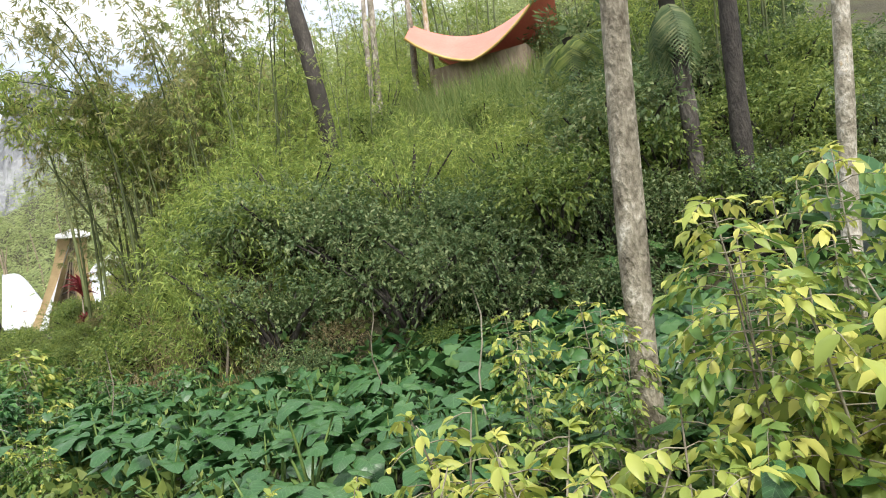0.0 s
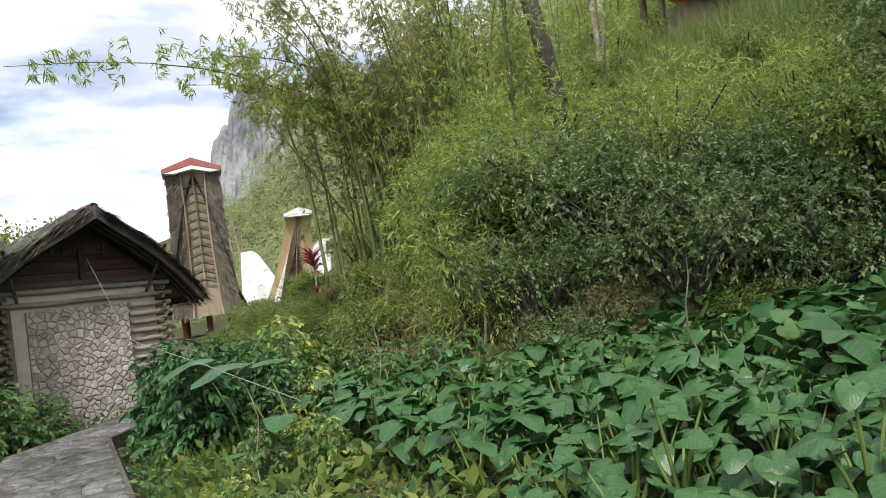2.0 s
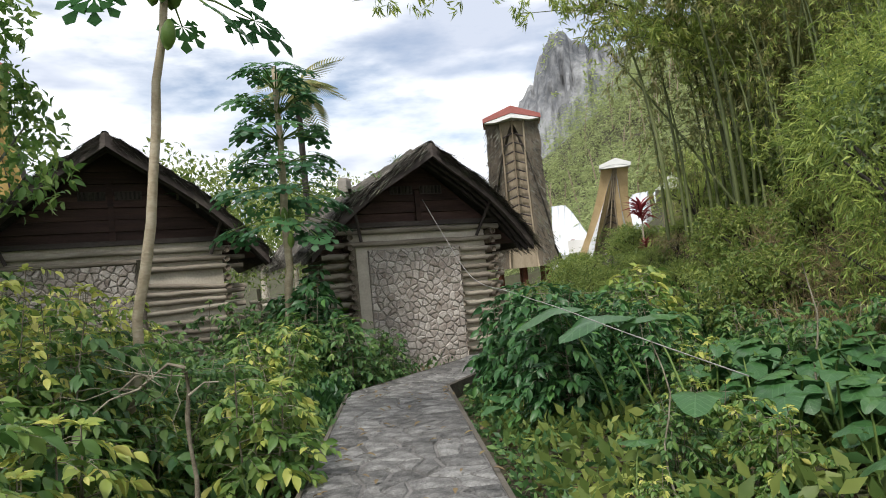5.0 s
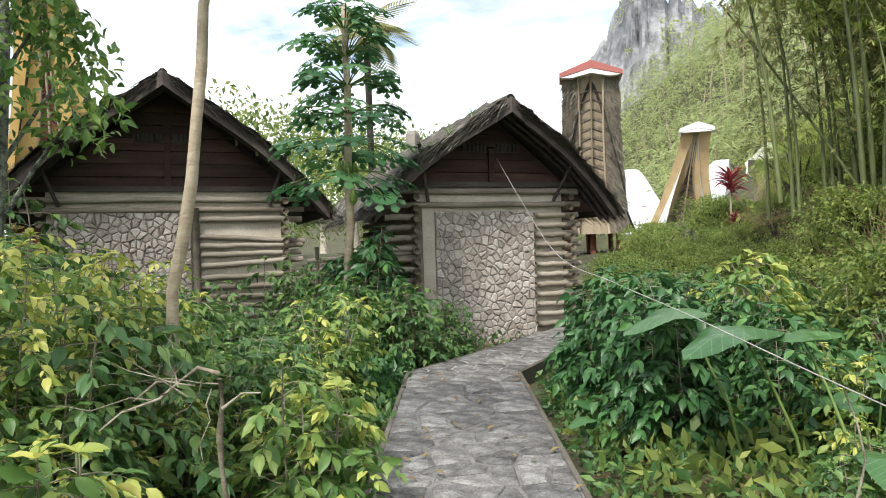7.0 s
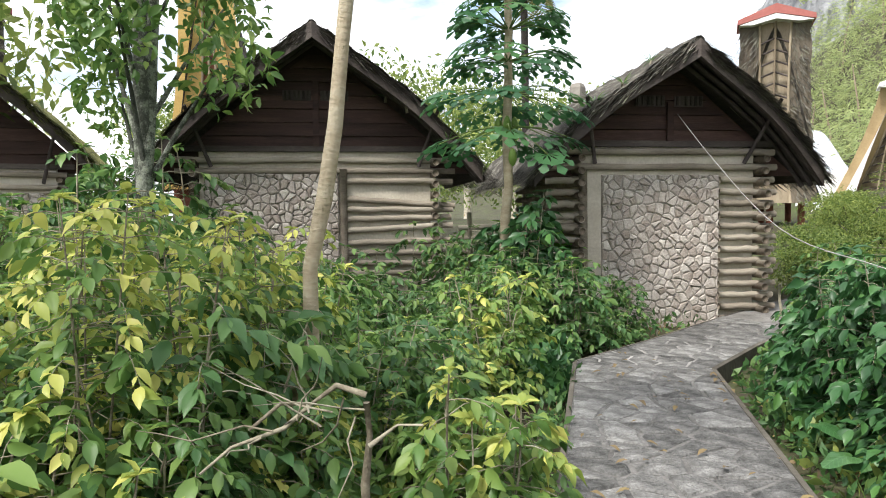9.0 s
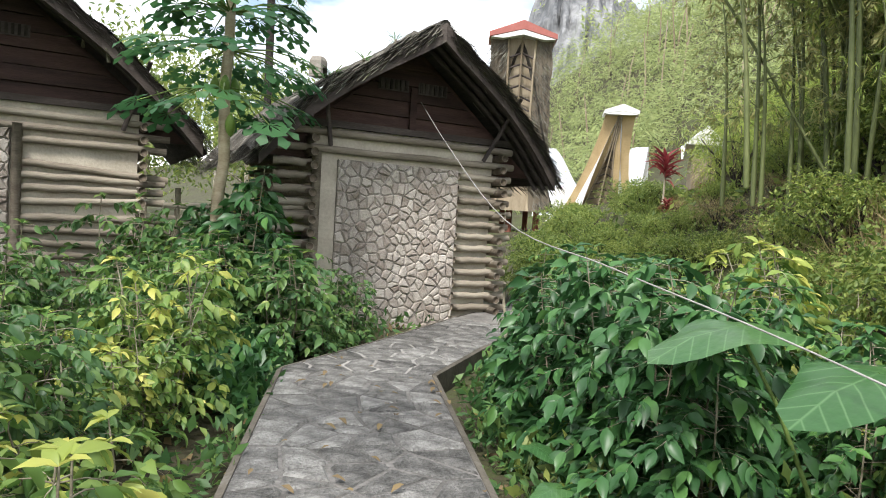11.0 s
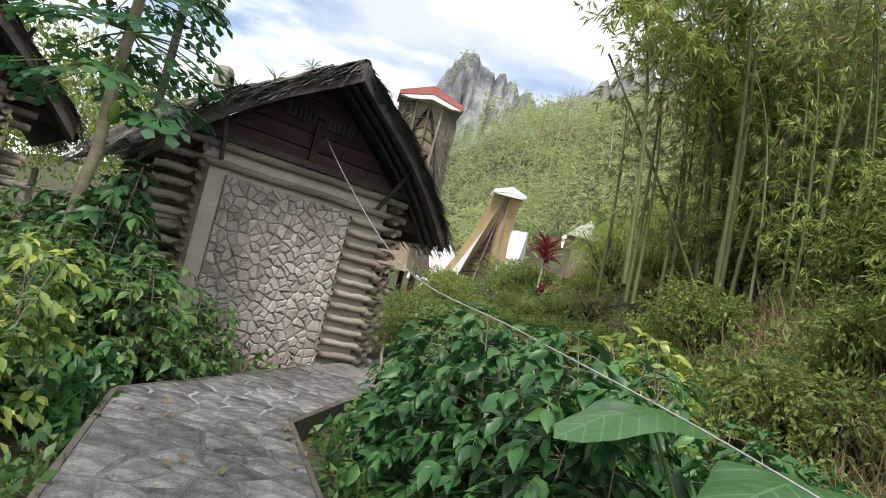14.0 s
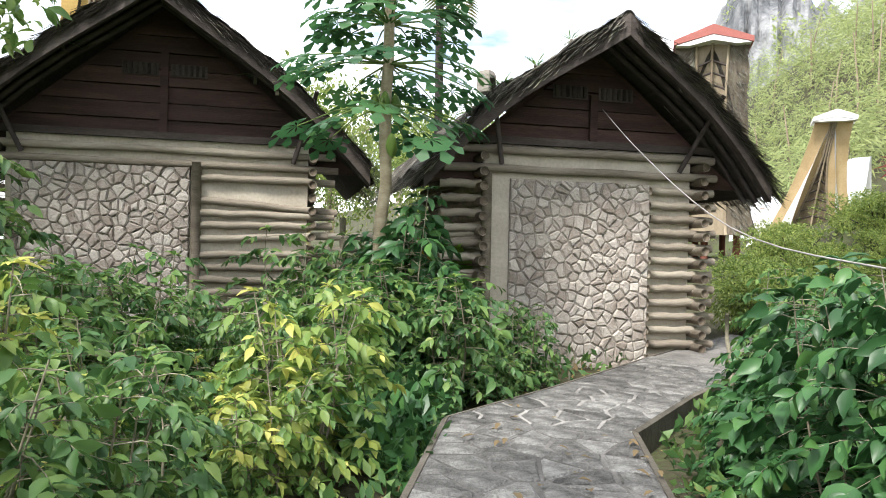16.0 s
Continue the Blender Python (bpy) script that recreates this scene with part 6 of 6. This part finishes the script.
for i in range(130):
    u, s = rq.uniform(2, 12), rq.uniform(-0.78, 0.78)
    b = Bag()
    a = rq.uniform(0, 6.28)
    x, y = 0.625 - u + s / 1.414, 0.625 + u + s / 1.414
    scatter(b, COFFEE, np.array([[0.0, 0, 0]]), np.array([[1.0, 0, 0.05]]), np.array([[0, 0, 1.0]]), [rq.uniform(0.05, 0.11)])
    ob = solid("fallen_leaf", b, M["litter"], "dry curled leaf lying on the path", "leaf", "fallen leaves on the path")
    ob.matrix_basis = pose(x, y, 0.045, 0, 0, math.degrees(a))

# weeds on the thatch
wq = random.Random(9)
weed = strap_plant("roof_weed", "tuft of grass growing on the thatch", pose(0, 0, 0), 22, 0.32, 0.035, "coffee_mid", 605, 0.05)
weed.matrix_basis = pose(*along((-17.5, 13.1), -0.9), 4.25)
for p0, u, zz in (((-13.45, 16.9), -2.1, 4.05), ((-13.45, 16.9), -2.6, 3.7), ((-13.45, 16.9), -3.0, 3.4), ((-13.45, 16.9), -1.6, 4.45), ((-17.5, 13.1), -0.5, 3.95), ((-17.5, 13.1), 0.3, 3.3), ((-17.5, 13.1), -3.6, 4.4)):
    x, y = along(p0, u)
    copy_thing(weed, pose(x + 0.6, y - 0.3, zz, 0, 0, wq.uniform(0, 360)) @ Matrix.Scale(wq.uniform(0.7, 1.2), 4))

# a squared grey stone that weighs down the thatch
x, y = along((-13.45, 16.9), -2.35)
sb = Bag()
sb.tube([(0, 0, -0.16), (0, 0, 0.12), (0, 0, 0.19)], (0.17, 0.16, 0.12), 4)
rs = solid("ridge_stone", sb, M["wallmortar"], "squared grey stone block set on the thatch", "stone", smooth=False)
rs.matrix_basis = pose(x - 0.9, y + 0.4, 4.2, 0, 0, 30)

# rail fence of loose poles between the huts
fence = thing("pole_fence", "rough fence of grey horizontal poles between the huts", "fence")
for i, (z, t) in enumerate(((0.55, 4), (0.75, -3), (0.98, 5), (1.2, -2), (1.42, 6), (1.62, 3))):
    a = along((-13.45, 16.9), -4.9)
    part("rail", log_bag(2.3, 0.05, 900 + i), M["log"], fence, m=pose(a[0], a[1], z, 0, -t, HUT_TURN))
for u in (-4.7, -3.2):
    p = Bag()
    a = along((-13.45, 16.9), u)
    p.tube([(a[0], a[1], -0.3), (a[0] + 0.02, a[1], 1.0), (a[0], a[1], 1.9)], (0.05, 0.048, 0.045), 8)
    part("fence_post", p, M["log"], fence)

# service cable from the hut's gable out over the shrubs
cable = Bag()
run = [Vector(p) for p in ((-13.68, 16.05, 3.66), (-11.6, 14.25, 2.62), (-9.3, 12.15, 1.70), (-7.7, 10.9, 1.44), (-6.6, 10.15, 1.26), (-5.6, 9.55, 1.05), (-4.4, 8.7, 0.85))]
line = []
for a, b_, c_, d_ in zip([run[0]] + run, run, run[1:], run[2:] + [run[-1]]):
    for k in range(6):
        t = k / 6
        line.append(0.5 * ((2 * b_) + (c_ - a) * t + (2 * a - 5 * b_ + 4 * c_ - d_) * t * t + (3 * b_ - a - 3 * c_ + d_) * t ** 3))
cable.tube(line + [run[-1]], [0.005] * (len(line) + 1), 6)
solid("service_cable", cable, M["cable"], "slack pale cable hung from the gable over the shrubs", "cable")

# a gnarled dead coffee trunk with bare side twigs, and one long bare shoot
gn = thing("dead_shrub", "gnarled dead coffee shrub with bare pale twigs", "shrub")
gq2 = random.Random(77)
GX, GY = -7.72, 6.8
for name, pts, r0, r1 in (
        ("trunk", [(0, 0, -0.3), (0.02, 0.02, 0.35), (-0.03, 0.01, 0.62), (0.02, -0.02, 0.8), (-0.015, 0.02, 0.98), (0.0, 0.0, 1.12)], 0.019, 0.014),
        ("limb", [(0.0, 0.0, 1.15), (-0.06, -0.1, 1.19), (-0.1, -0.19, 1.12), (-0.14, -0.3, 1.13), (-0.16, -0.42, 1.04)], 0.013, 0.006),
        ("limb", [(0.02, 0.0, 0.95), (0.07, 0.1, 1.03), (0.1, 0.2, 1.02)], 0.009, 0.004),
        ("limb", [(-0.1, -0.19, 1.12), (-0.11, -0.3, 1.04), (-0.12, -0.5, 1.0), (-0.1, -0.62, 0.93)], 0.010, 0.004)):
    b = Bag()
    b.tube([(GX + x, GY + y, z) for x, y, z in pts], np.linspace(r0, r1, len(pts)) * np.array([gq2.uniform(0.75, 1.3) for _ in pts]), 8)
    part(name, b, M["stem"], gn)
for i in range(10):
    b = Bag()
    o = Vector((GX - 0.03 * i / 4, GY - 0.045 * i, 1.15 - 0.012 * i + gq2.uniform(-0.08, 0.03)))
    d = Vector((gq2.uniform(-0.3, 0.4), gq2.uniform(-0.9, 0.3), gq2.uniform(-0.7, 0.4))).normalized() * gq2.uniform(0.25, 0.6)
    kink = [o + d * t + Vector([gq2.uniform(-0.03, 0.03) for _ in range(3)]) * (t > 0) for t in (0, 0.25, 0.5, 0.75, 1.0)]
    b.tube(kink, (0.0045, 0.004, 0.0032, 0.0024, 0.0012), 5)
    part("twig", b, M["stem"], gn)

# dead sticks and stakes standing among the plants
for x, y, h, r in ((-0.78, 9.95, 1.5, 0.012), (-3.6, 13.0, 1.9, 0.03), (-9.75, 12.95, 1.25, 0.03), (-5.1, 9.0, 1.2, 0.01), (-4.6, 11.2, 1.5, 0.012), (0.4, 7.5, 1.6, 0.012), (-12.6, 14.3, 0.6, 0.02)):
    st = Bag()
    z = ground_z(x, y)
    st.tube([(x + 0.05 * math.sin(9 * t + x), y + 0.04 * math.cos(7 * t + y), z - 0.1 + (h + 0.1) * t) for t in np.linspace(0, 1, 8)], np.linspace(r, r * 0.5, 8), 6)
    solid("dead_stick", st, M["stem"], "thin bleached stick standing in the plants", "stick", "bleached sticks")
for x, y, s in ((-4.3, 7.6, 0.4), (-4.9, 7.9, 0.3), (-5.5, 8.3, 0.35), (-3.7, 7.2, 0.3), (-5.2, 7.3, 0.22)):
    rk = Bag()
    rk.grid(lambda u, v: tuple(np.array([math.cos(6.283 * u) * math.sin(3.1416 * v), math.sin(6.283 * u) * math.sin(3.1416 * v), 0.6 * math.cos(3.1416 * v)]) * s * (1 + 0.35 * noise.noise(Vector((math.cos(6.283 * u) * 2 + x, math.sin(6.283 * u) * 2, v * 4))))), 16, 10)
    ob = solid("mossy_rock", rk, M["mossrock"], "moss-covered rock among the taro", "rock", "mossy rocks")
    ob.matrix_basis = pose(x, y, ground_z(x, y) + 0.02)

# ---------------------------------------------------------------- flagstones of the path
sq = random.Random(21)
for i in range(len(LEFT) - 1):
    q4 = [LEFT[i], RIGHT[i], RIGHT[i + 1], LEFT[i + 1]]
    if i > 2:
        continue
    x0, x1 = min(p[0] for p in q4), max(p[0] for p in q4)
    y0, y1 = min(p[1] for p in q4), max(p[1] for p in q4)
    seeds = [p for p in jitter_seeds(x0, x1, y0, y1, 0.34, sq, 0.6) if inside(p, q4)]
    for poly in cells(seeds, q4, 0.02, 1.3):
        cx, cy = sum(p[0] for p in poly) / len(poly), sum(p[1] for p in poly) / len(poly)
        me = stone_mesh("flagstone", [(a - cx, b - cy) for a, b in poly], sq.uniform(0.006, 0.018), sq, M["flag"], 0.022)
        part("flagstone", me, None, path, m=pose(cx, cy, -0.004))
